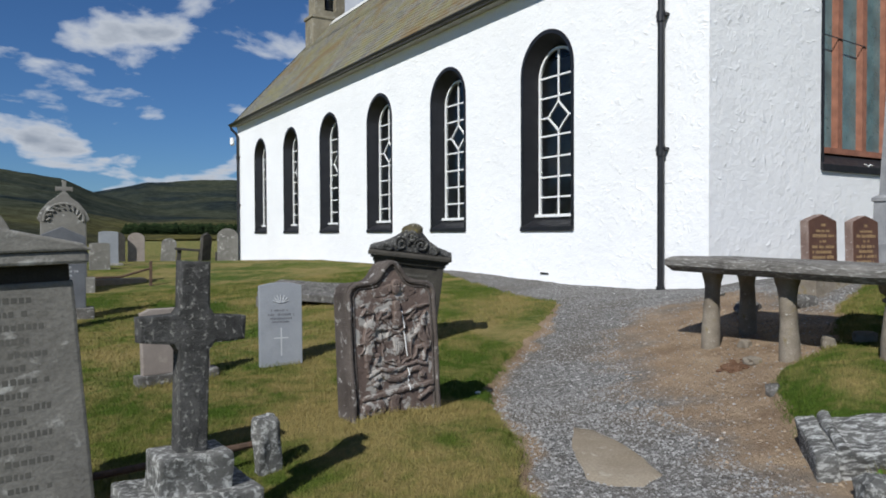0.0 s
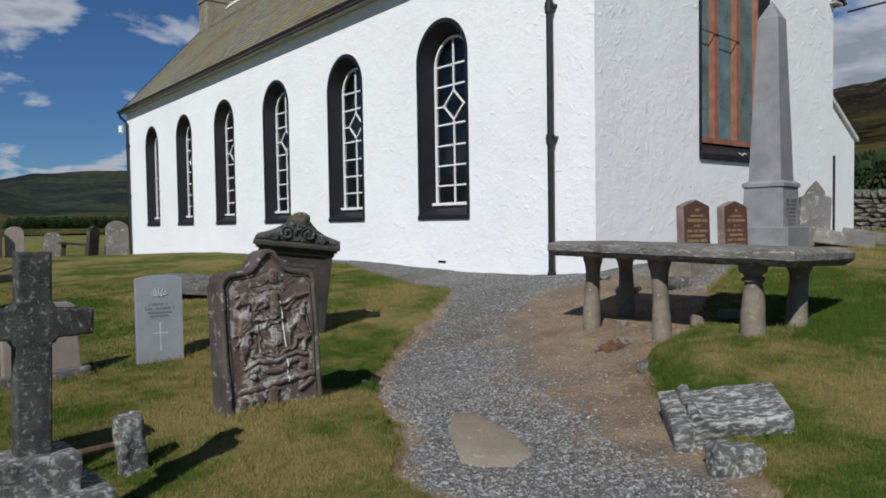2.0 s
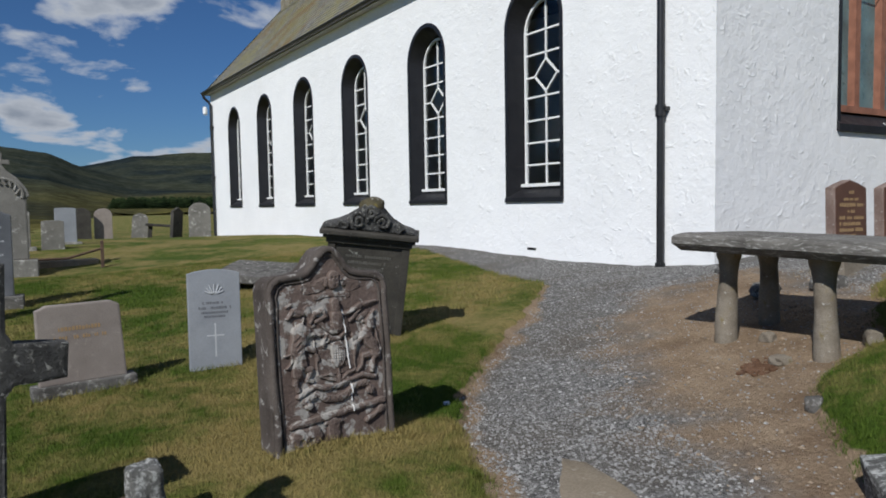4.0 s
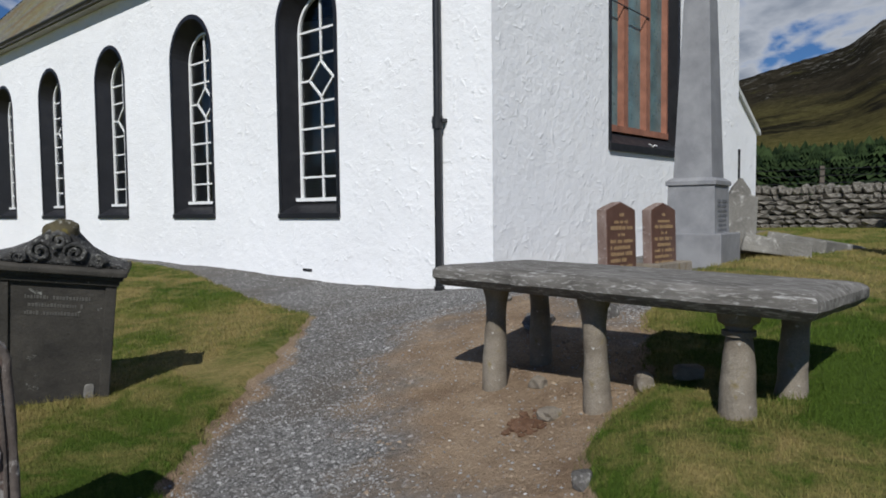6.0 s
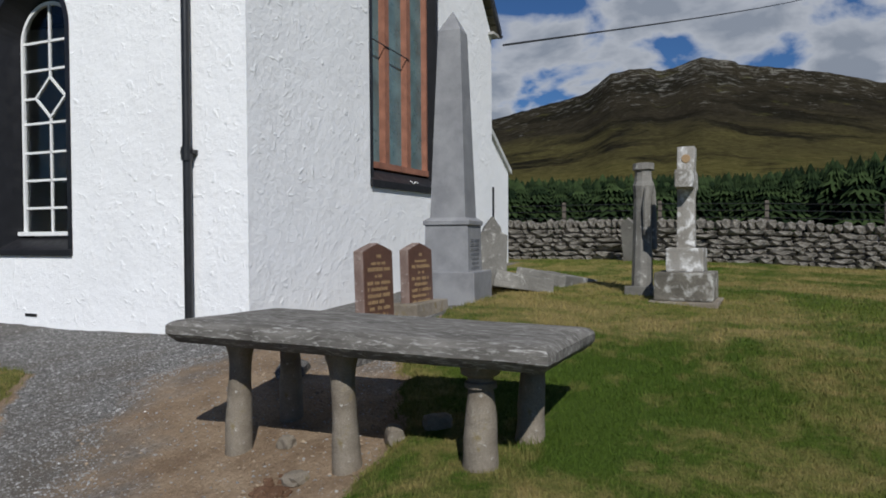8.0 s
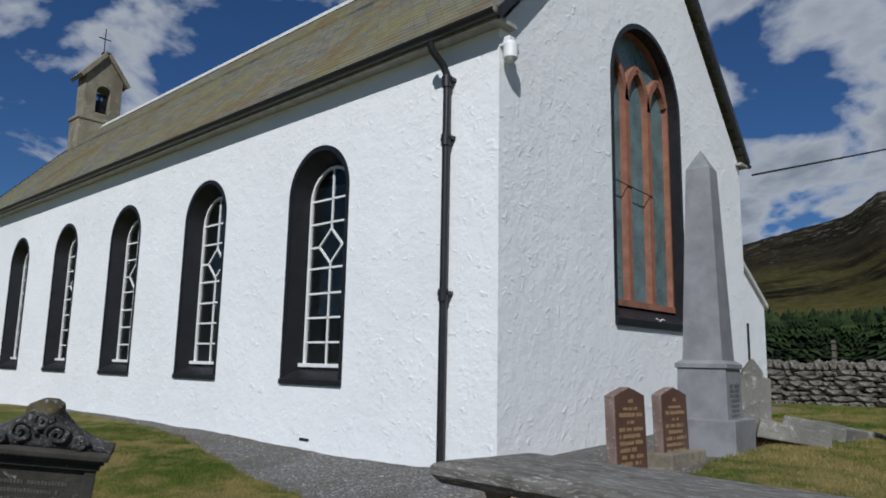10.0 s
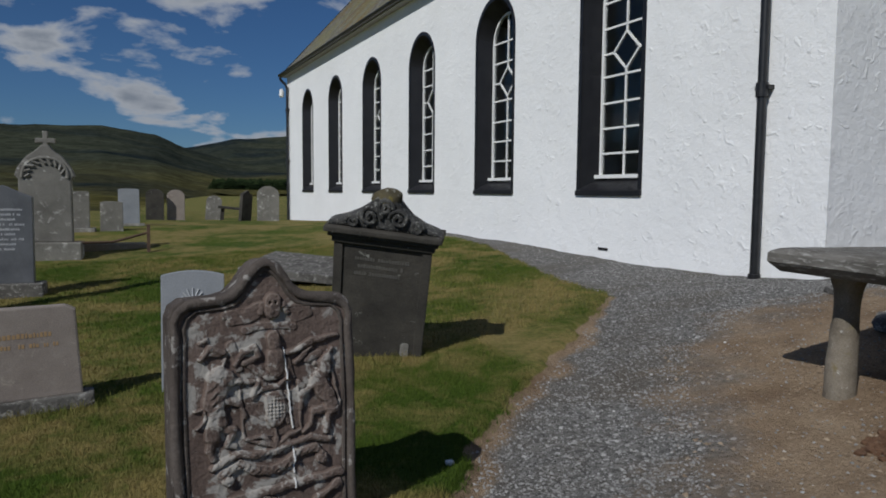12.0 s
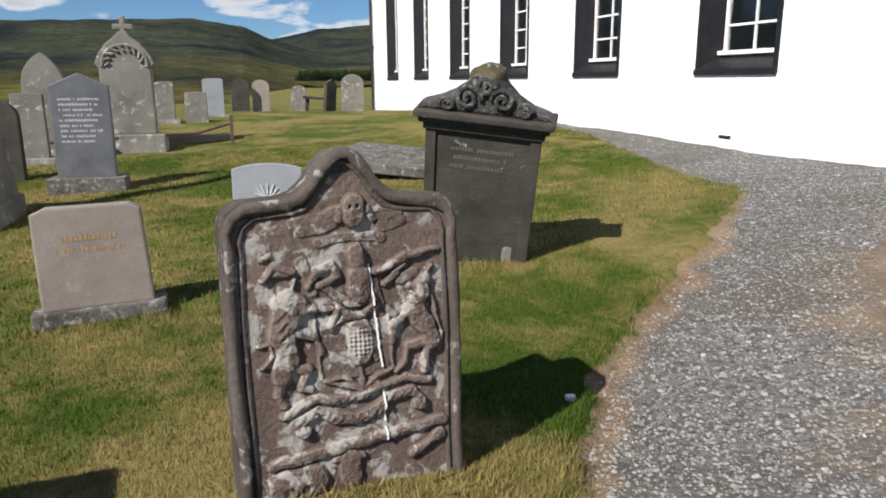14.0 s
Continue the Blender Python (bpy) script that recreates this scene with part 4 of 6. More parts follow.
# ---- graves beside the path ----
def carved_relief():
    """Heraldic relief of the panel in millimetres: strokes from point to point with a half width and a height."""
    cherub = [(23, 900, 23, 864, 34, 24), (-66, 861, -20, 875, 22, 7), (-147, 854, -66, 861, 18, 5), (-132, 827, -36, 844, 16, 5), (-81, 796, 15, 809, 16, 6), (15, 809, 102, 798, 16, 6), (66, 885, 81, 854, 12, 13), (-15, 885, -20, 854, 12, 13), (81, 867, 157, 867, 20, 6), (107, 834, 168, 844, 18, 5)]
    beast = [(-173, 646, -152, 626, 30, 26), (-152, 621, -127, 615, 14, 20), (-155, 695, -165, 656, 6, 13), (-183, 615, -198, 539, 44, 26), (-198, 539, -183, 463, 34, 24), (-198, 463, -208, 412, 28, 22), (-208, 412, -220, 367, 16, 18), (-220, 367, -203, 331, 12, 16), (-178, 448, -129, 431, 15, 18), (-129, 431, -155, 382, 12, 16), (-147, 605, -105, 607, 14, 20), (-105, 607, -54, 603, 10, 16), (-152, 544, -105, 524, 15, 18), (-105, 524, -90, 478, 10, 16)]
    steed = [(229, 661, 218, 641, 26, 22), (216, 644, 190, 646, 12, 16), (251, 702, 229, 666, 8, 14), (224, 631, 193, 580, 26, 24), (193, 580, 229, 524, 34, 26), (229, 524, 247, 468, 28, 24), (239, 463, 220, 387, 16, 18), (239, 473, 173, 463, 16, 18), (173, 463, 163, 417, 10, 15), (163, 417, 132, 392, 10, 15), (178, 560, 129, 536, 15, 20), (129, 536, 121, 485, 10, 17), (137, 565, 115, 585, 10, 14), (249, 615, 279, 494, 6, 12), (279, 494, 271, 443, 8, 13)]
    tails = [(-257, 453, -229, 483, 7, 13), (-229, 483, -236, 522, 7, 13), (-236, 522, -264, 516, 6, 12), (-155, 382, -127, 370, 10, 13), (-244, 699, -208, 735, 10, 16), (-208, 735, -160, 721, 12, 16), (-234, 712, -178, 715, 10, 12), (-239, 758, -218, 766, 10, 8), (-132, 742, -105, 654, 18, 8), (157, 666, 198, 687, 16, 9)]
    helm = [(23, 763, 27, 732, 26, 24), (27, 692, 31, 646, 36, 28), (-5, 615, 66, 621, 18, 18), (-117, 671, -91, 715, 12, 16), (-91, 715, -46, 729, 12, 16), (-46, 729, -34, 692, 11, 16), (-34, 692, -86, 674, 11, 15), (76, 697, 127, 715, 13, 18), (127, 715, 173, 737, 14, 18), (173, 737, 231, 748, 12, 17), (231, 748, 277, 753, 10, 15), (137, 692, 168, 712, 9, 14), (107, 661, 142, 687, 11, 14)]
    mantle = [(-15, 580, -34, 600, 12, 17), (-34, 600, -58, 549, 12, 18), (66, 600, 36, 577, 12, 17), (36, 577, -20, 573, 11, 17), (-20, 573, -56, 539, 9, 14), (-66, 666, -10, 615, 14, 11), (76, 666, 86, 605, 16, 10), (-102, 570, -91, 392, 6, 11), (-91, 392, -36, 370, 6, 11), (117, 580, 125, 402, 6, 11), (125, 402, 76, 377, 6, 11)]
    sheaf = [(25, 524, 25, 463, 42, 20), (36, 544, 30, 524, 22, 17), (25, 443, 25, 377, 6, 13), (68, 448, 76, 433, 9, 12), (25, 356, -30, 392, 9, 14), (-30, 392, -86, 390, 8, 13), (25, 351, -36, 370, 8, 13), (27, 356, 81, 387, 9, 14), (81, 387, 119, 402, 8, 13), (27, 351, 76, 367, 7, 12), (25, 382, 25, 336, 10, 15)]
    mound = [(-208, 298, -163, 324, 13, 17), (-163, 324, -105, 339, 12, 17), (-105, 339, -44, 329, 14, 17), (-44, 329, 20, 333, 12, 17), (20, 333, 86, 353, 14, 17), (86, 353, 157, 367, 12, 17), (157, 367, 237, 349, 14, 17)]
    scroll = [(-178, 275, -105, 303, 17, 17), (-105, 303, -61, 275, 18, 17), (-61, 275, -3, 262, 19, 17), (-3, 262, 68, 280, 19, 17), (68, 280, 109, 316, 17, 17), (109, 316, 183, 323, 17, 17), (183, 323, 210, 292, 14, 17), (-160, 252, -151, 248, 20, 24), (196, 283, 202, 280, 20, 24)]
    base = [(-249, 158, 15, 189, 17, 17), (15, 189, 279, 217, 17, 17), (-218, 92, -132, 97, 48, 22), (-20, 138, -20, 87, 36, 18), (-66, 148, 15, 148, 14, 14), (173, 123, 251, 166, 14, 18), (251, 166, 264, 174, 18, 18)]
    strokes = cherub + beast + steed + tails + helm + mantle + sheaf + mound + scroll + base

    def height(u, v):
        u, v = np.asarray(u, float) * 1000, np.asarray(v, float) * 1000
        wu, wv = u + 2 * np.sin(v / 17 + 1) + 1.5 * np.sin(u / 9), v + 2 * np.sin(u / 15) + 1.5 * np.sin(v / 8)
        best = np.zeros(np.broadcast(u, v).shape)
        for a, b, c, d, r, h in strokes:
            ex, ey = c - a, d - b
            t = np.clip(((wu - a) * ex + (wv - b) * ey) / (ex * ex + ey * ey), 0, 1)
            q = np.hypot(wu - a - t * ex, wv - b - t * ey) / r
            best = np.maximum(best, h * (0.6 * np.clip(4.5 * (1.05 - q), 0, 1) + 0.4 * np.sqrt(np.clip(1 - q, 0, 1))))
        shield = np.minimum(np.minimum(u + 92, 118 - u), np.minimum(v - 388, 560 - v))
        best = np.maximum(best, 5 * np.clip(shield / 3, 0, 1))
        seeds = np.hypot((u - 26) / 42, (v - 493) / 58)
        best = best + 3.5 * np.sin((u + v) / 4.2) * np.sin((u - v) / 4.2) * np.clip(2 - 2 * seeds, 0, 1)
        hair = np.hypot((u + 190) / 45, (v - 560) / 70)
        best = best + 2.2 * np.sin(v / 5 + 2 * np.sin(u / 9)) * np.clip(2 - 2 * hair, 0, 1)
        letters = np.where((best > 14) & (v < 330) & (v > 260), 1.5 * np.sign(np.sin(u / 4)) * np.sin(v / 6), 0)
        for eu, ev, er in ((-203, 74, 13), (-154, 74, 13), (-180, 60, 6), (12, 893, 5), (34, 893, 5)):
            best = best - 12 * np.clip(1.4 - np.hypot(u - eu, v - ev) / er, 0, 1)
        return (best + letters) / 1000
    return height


def carved_stone():
    t = thing("headstone", "thick carved red sandstone headstone with heraldic relief and pale lichen", "headstone", on(2.172, 4.06, 2.5, -6, 0.3, 0.055), group="old carved headstones")
    w, zs, zp, th = 0.695, 0.925, 1.065, 0.19
    out = [(-w / 2, -0.15), (-w / 2, zs - 0.07), (-w / 2 + 0.015, zs - 0.03), (-w / 2 + 0.05, zs - 0.005)]
    out += [(-0.18, zs + 0.002), (-0.135, zs + 0.014), (-0.098, zs + 0.046), (-0.07, zs + 0.088), (-0.04, zs + 0.122), (-0.018, zs + 0.136), (0, zp)]
    full = out + [(-x, z) for x, z in out[-2::-1]]
    part("slab", prism(full, -0.03, th - 0.03, 0.02), M["redstone"], t)
    bm = bmesh.new()
    edge = [(-w / 2 + 0.021 + 0.004 * math.sin(9 * z), z) for z in (-0.02, 0.1, 0.2, 0.3, 0.4, 0.5, 0.6, 0.7, 0.78)] + [(x * 0.94, z - 0.02) for x, z in out[1:]]
    edge += [(-x, z) for x, z in edge[-2::-1]]
    tube(bm, [(x, -0.036, z) for x, z in edge], 0.018, 12)
    for v in bm.verts:
        v.co += 0.007 * Vector(noise.noise_vector(v.co * 19)) + 0.004 * Vector(noise.noise_vector(v.co * 47))
    part("moulding", bm, M["redstone"], t, "rounded roll moulding", True)
    bm = bmesh.new()
    tube(bm, [(x * 0.91, -0.032, z - 0.026 * (z > 0.8)) for x, z in edge], 0.009, 8)
    part("bead", bm, M["redstone"], t, "narrow inner bead", True)
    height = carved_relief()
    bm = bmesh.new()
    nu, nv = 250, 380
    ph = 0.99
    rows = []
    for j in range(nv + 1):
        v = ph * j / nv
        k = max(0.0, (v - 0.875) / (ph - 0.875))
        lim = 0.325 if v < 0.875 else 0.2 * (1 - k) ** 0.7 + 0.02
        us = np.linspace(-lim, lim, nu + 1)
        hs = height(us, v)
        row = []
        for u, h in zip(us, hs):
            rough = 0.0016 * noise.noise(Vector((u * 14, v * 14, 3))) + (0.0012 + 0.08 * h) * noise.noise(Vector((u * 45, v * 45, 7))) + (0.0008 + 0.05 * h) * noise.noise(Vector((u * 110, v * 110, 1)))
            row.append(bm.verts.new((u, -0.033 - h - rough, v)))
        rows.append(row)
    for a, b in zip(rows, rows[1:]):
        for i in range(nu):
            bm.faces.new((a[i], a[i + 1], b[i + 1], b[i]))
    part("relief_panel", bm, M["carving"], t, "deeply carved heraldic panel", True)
    bm = bmesh.new()
    for z0, z1, x0, x1 in ((0.18, 0.22, 0.094, 0.093), (0.24, 0.34, 0.092, 0.09), (0.41, 0.6, 0.088, 0.07), (0.6, 0.72, 0.07, 0.06)):
        n = 14
        for k in range(n):
            za, zb = z0 + (z1 - z0) * k / n, z0 + (z1 - z0) * (k + 1) / n
            xa = x0 + (x1 - x0) * k / n
            ya = -0.04 - float(height(xa, za))
            wob = 0.004 * noise.noise(Vector((za * 40, 0, 0)))
            box(bm, xa - 0.002 + wob, xa + 0.0022 + wob, ya - 0.001, ya + 0.012, za, zb + 0.001)
    part("trickle", bm, M["chalk"], t, "white bird-dropping streak")


carved_stone()


def urn_stone():
    t = thing("headstone", "leaning dark grey headstone with a scrolled pediment", "headstone", on(3.42, 6.3, -30, 14, 6, 0.08), group="old carved headstones")
    part("slab", prism([(-0.30, -0.1), (0.30, -0.1), (0.325, 0.95), (-0.325, 0.95)], -0.06, 0.07, 0.012), M["greystone"], t)
    for s in (-1, 1):
        bm = bmesh.new()
        prism([(s * 0.335, 0), (s * 0.27, 0), (s * 0.28, 0.95), (s * 0.345, 0.95)], -0.075, -0.055, 0.006, bm)
        part("pilaster", bm, M["greystone"], t)
    cor = bmesh.new()
    for z0, z1, e in ((0.94, 0.985, 0.36), (0.985, 1.02, 0.385), (1.02, 1.06, 0.41)):
        box(cor, -e, e, -0.06 - (e - 0.33), 0.08 + (e - 0.33) * 0.5, z0, z1, 0.01)
    part("cornice", cor, M["greystone"], t)
    top = [(-0.4, 1.06), (0.4, 1.06), (0.36, 1.085), (0.27, 1.11), (0.18, 1.16), (0.12, 1.22), (0.06, 1.29), (0.0, 1.305), (-0.06, 1.29), (-0.12, 1.22), (-0.2, 1.16), (-0.29, 1.115), (-0.38, 1.085)]
    p = part("pediment", prism(top, -0.085, 0.08, 0.02), M["blackened"], t, "blackened lichened pediment")
    bm = bmesh.new()
    for cx, r0, s in ((-0.1, 0.075, 1), (0.1, 0.07, -1), (0.0, 0.06, 1), (-0.22, 0.045, -1), (0.23, 0.045, 1)):
        cz = 1.15 if abs(cx) > 0.05 else 1.225
        if abs(cx) > 0.2:
            cz = 1.105
        tube(bm, [(cx + s * r0 * (1 - k / 22) * math.cos(k * 0.55), -0.095, cz + r0 * (1 - k / 22) * math.sin(k * 0.55)) for k in range(20)], 0.016, 6)
    roughen(bm, 0.01, 20)
    part("scroll", bm, M["blackened"], p, "carved scrolls", True)
    bm = bmesh.new()
    bmesh.ops.create_uvsphere(bm, u_segments=18, v_segments=10, radius=1.0, matrix=Matrix.Translation((0, -0.01, 1.265)) @ Matrix.Diagonal((0.105, 0.1, 0.075, 1)))
    roughen(bm, 0.022, 13)
    part("crest", bm, M["mossy"], p, "rounded moss-covered crest", True)
    patch = rock((0.06, 0.012, 0.11), 4.4, 2, 0.25)
    part("lichen_patch", patch, M["weathered"], t, "pale lichen patch", True, pose(0.21, -0.062, 0.17))
    part("inscription", bars([(0.82 - 0.055 * k, -0.19 + 0.02 * (k % 2), 0.2 - 0.03 * (k % 3), 0.026) for k in range(3)], -0.061, 0.002, 4), M["worn"], t)


urn_stone()


def war_grave():
    t = thing("war_grave", "grey granite war grave headstone with a shallow curved top", "headstone", on(2.135, 6.25, -8, -4, 0, 0.035), group="plain headstones")
    w, h = 0.39, 0.8
    arc = [(w / 2 - w * k / 12, h - 0.03 + 0.03 * (1 - (2 * k / 12 - 1) ** 2)) for k in range(13)]
    part("slab", prism([(-w / 2, -0.12), (w / 2, -0.12)] + arc, -0.04, 0.04, 0.006), M["wargrave"], t)
    bm = bmesh.new()
    box(bm, -0.006, 0.006, -0.0412, -0.036, 0.12, 0.38)
    box(bm, -0.065, 0.065, -0.0414, -0.036, 0.28, 0.291)
    part("cross", bm, M["pale"], t, "pale engraved cross")
    bm = bmesh.new()
    for k in range(7):
        a = math.pi * (k / 6)
        tube(bm, [(0.02 * math.cos(a), -0.042, 0.61), (0.07 * math.cos(a), -0.042, 0.61 + 0.02 + 0.055 * math.sin(a))], 0.0055, 6)
    part("badge", bm, M["pale"], t, "pale carved badge")
    part("inscription", bars([(0.53, -0.09, 0.09, 0.02), (0.49, -0.12, 0.12, 0.022), (0.455, -0.1, 0.1, 0.02), (0.425, -0.08, 0.08, 0.018)], -0.04, 0.001, 9), M["granite_d"], t)


war_grave()


def pink_stone():
    t = thing("headstone", "low pinkish granite headstone on a grey base", "headstone", on(1.22, 6.25, 2, -3, -2, -0.02), group="plain headstones")
    out = [(-0.29, 0.05), (0.27, 0.05), (0.255, 0.57), (0.23, 0.585), (0.2, 0.6), (-0.21, 0.605), (-0.25, 0.585), (-0.28, 0.575)]
    part("slab", prism(out, -0.05, 0.05, 0.012), M["pink"], t)
    part("base", block(-0.34, 0.33, -0.1, 0.1, -0.06, 0.055, 0.012), M["tomb"], t, "grey stone base")
    part("inscription", bars([(0.42, -0.15, 0.15, 0.03), (0.36, -0.18, 0.16, 0.026)], -0.05, 0.0015, 3), M["gold"], t)


pink_stone()


def cross_stone():
    t = thing("stone_cross", "lichened grey stone cross on a two-tier rough plinth", "cross", on(0.62, 3.06, 4, -2.0, 2, -0.03) @ Matrix.Scale(0.96, 4), group="stone crosses")
    g = 0.42
    bm = bmesh.new()
    arms = [(-0.065, g - 0.05), (-0.065, g + 0.45), (-0.09, g + 0.48), (-0.232, g + 0.49), (-0.237, g + 0.6), (-0.085, g + 0.61), (-0.065, g + 0.64), (-0.065, g + 0.85),
            (0.065, g + 0.85), (0.065, g + 0.64), (0.085, g + 0.61), (0.232, g + 0.6), (0.228, g + 0.49), (0.09, g + 0.48), (0.065, g + 0.45), (0.068, g - 0.05)]
    prism(arms, -0.055, 0.055, 0.012, bm)
    bmesh.ops.subdivide_edges(bm, edges=bm.edges, cuts=1)
    part("cross", roughen(bm, 0.006, 18), M["blackened"], t)
    for name, a, b, z0, z1, s in (("upper_plinth", 0.16, 0.13, 0.24, g, 1), ("lower_plinth", 0.28, 0.22, 0.1, 0.26, 2), ("base", 0.38, 0.3, -0.1, 0.12, 3)):
        bm = block(-a, a, -b, b, z0, z1, 0.015)
        bmesh.ops.subdivide_edges(bm, edges=bm.edges, cuts=3, use_grid_fill=True)
        part(name, roughen(bm, 0.012, 14, s), M["lichen"], t)


cross_stone()
stub = block(-0.07, 0.065, -0.05, 0.05, -0.05, 0.34, 0.025)
bmesh.ops.subdivide_edges(stub, edges=stub.edges, cuts=3, use_grid_fill=True)
solid("marker_stone", roughen(stub, 0.026, 11), M["lichen"], "short rough lichened marker stone in the grass", "marker stone", on(1.2, 3.74, 12, 0, -3, 0.03))

rail = bmesh.new()
tube(rail, [(-0.3, 3.75, 0.06), (0.3, 3.8, 0.05), (1.2, 3.88, 0.07)], 0.02, 8)
solid("kerb_rail", rail, M["rust"], "low rusty rail beside the cross", "rail")


def big_left():
    t = thing("headstone", "tall pale grey headstone with a projecting cornice and worn lettering", "headstone", on(-0.2, 3.62, 3, 0, -2, 0.03) @ Matrix.Diagonal((1.25, 1.25, 0.97, 1)), group="plain headstones")
    part("slab", prism([(-0.42, -0.05), (0.42, -0.05), (0.37, 1.24), (-0.37, 1.24)], -0.08, 0.08, 0.012), M["weathered"], t)
    part("frieze", block(-0.36, 0.36, -0.07, 0.07, 1.23, 1.32, 0.008), M["greystone"], t)
    bm = bmesh.new()
    box(bm, -0.42, 0.42, -0.13, 0.12, 1.32, 1.38, 0.015)
    prism([(-0.43, 1.38), (0.43, 1.38), (0.4, 1.415), (0, 1.54), (-0.4, 1.415)], -0.14, 0.13, 0.012, bm)
    part("cornice", bm, M["weathered"], t)
    part("inscription", bars([(1.15 - 0.062 * k, -0.26 + 0.05 * (k % 3), 0.28 - 0.06 * (k % 2), 0.03) for k in range(15)], -0.08, 0.0006, 5), M["worn"], t)


big_left()

slab = block(-0.6, 0.7, -0.45, 0.5, 0.12, 0.22, 0.015)
bmesh.ops.subdivide_edges(slab, edges=slab.edges, cuts=3, use_grid_fill=True)
flat = thing("flat_tomb", "low grey flat tomb slab on stone supports", "tomb", on(3.75, 9.75, -38, 7, 3, 0.0))
part("slab", roughen(slab, 0.012, 8), M["tomb"], flat)
for x in (-0.55, 0.55):
    part("support", block(x - 0.1, x + 0.1, -0.38, 0.38, -0.08, 0.125, 0.01), M["weathered"], flat)


# ---- table tomb and the stones about it ----
def table_tomb():
    t = thing("table_tomb", "grey stone table tomb slab on stout buff pillars", "table tomb", pose(0, 0, 0))
    c, a = (5.31, 3.01), 90.0
    m = pose(c[0], c[1], 0.948, 0, -0.9, a) @ pose(0, 0, 0, 1.0, 0, 0)
    bm = bmesh.new()
    prof = [(0.0, 0.44), (0.03, 0.475), (0.045, 0.49), (0.085, 0.49), (0.1, 0.475), (0.112, 0.45), (0.118, 0.4)]
    rings = []
    for z, hw in prof:
        e = hw - 0.49
        rect = [(-1.08 - e, -hw), (1.08 + e, -hw), (1.08 + e, hw), (-1.08 - e, hw)]
        pts = []
        for (x0, y0), (x1, y1) in zip(rect, rect[1:] + rect[:1]):
            n = 26 if abs(x1 - x0) > abs(y1 - y0) else 12
            pts += [(x0 + (x1 - x0) * k / n, y0 + (y1 - y0) * k / n) for k in range(n)]
        rings.append([bm.verts.new((x, y, 1.1 * z)) for x, y in pts])
    n = len(rings[0])
    for p, q in zip(rings, rings[1:]):
        for i in range(n):
            bm.faces.new((p[i], p[(i + 1) % n], q[(i + 1) % n], q[i]))
    bm.faces.new(rings[0][::-1])
    bm.faces.new(rings[-1])
    part("slab", roughen(roughen(bm, 0.004, 4), 0.004, 17), M["tombtop"], t, "worn moulded slab", True, m)
    legs = [(5.17, 3.88, 0, 1), (5.1, 3.1, 0, 2), (5.06, 2.33, 1, 3), (5.45, 2.2, 0, 4), (5.62, 3.82, 0, 5)]
    for x, y, waisted, s in legs:
        z0 = ground(x, y) - 0.08
        zt = (m @ Vector((y - c[1], c[0] - x, 0.0))).z + 0.005
        h = zt - z0
        if waisted:
            lv = [(0, 0.12, 0.12), (0.1 * h, 0.125, 0.125), (0.55 * h, 0.108, 0.108), (0.78 * h, 0.086, 0.086), (0.79 * h, 0.112, 0.112), (0.83 * h, 0.112, 0.112), (0.84 * h, 0.088, 0.088), (0.87 * h, 0.092, 0.092), (0.9 * h, 0.13, 0.13), (0.98 * h, 0.142, 0.142), (h, 0.13, 0.13)]
        else:
            lv = [(0, 0.115, 0.115), (0.2 * h, 0.108, 0.108), (0.55 * h, 0.095, 0.095), (0.8 * h, 0.09, 0.09), (0.88 * h, 0.1, 0.1), (0.94 * h, 0.12, 0.12), (h, 0.125, 0.125)]
        bm = taper([(z, a * 0.72, b * 0.72) for z, a, b in lv], 18, 0)
        bmesh.ops.subdivide_edges(bm, edges=[e for e in bm.edges if abs(e.verts[0].co.z - e.verts[1].co.z) > 0.05], cuts=4)
        roughen(bm, 0.008, 9, s)
        part("pillar", bm, M["leg"], t, "turned pillar" if waisted else "rounded pillar", True, pose(x, y, z0, 2.0 * math.sin(s * 2.1), 1.5 * math.cos(s * 1.7), 0))


table_tomb()


def loose_rock(x, y, size, seed, mat, label, rz=0, lift=0.3, rx=0):
    solid("stone", rock(size, seed), mat, label, "stone", pose(x, y, ground(x, y) + size[2] * lift, rx, 0, rz), group="loose stones", smooth=False)


for i, (x, y, sx, sy, sz) in enumerate([(4.92, 3.3, 0.14, 0.1, 0.07), (5.35, 2.95, 0.13, 0.09, 0.12), (5.25, 3.6, 0.1, 0.08, 0.08), (5.5, 2.75, 0.16, 0.1, 0.09), (6.55, 3.9, 0.3, 0.16, 0.14), (6.3, 4.3, 0.32, 0.2, 0.12), (7.0, 5.2, 0.28, 0.12, 0.06), (4.3, 2.72, 0.09, 0.08, 0.09)]):
    loose_rock(x, y, (sx, sy, sz), 3.1 * i, M["leg"] if i < 4 else M["tomb"], "small buff stone lying under the table tomb" if i < 4 else "rough grey stone beside the path", 40 * i)


def soil_heap(x, y, n, spread, mat, label, seed):
    rnd = random.Random(seed)
    bm = bmesh.new()
    for k in range(n):
        a, r = rnd.uniform(0, math.tau), spread * math.sqrt(rnd.random())
        px, py, d = x + 1.6 * r * math.cos(a), y + r * math.sin(a), rnd.uniform(0.02, 0.06) * (1.2 - r / spread * 0.6)
        lump = rock((d * 1.4, d, d * 0.7), seed + k * 1.9, 1, 0.35)
        lump.transform(pose(px, py, ground(px, py) + d * 0.15, 0, 0, rnd.uniform(0, 360)))
        tmp = mesh_of("lump", lump, mat)
        bm.from_mesh(tmp)
        bpy.data.meshes.remove(tmp)
    solid("soil_heap", bm, mat, label, "soil", kind="stuff")


soil_heap(4.82, 3.37, 60, 0.11, M["clod"], "crumbled reddish turned soil before the table tomb", 3)


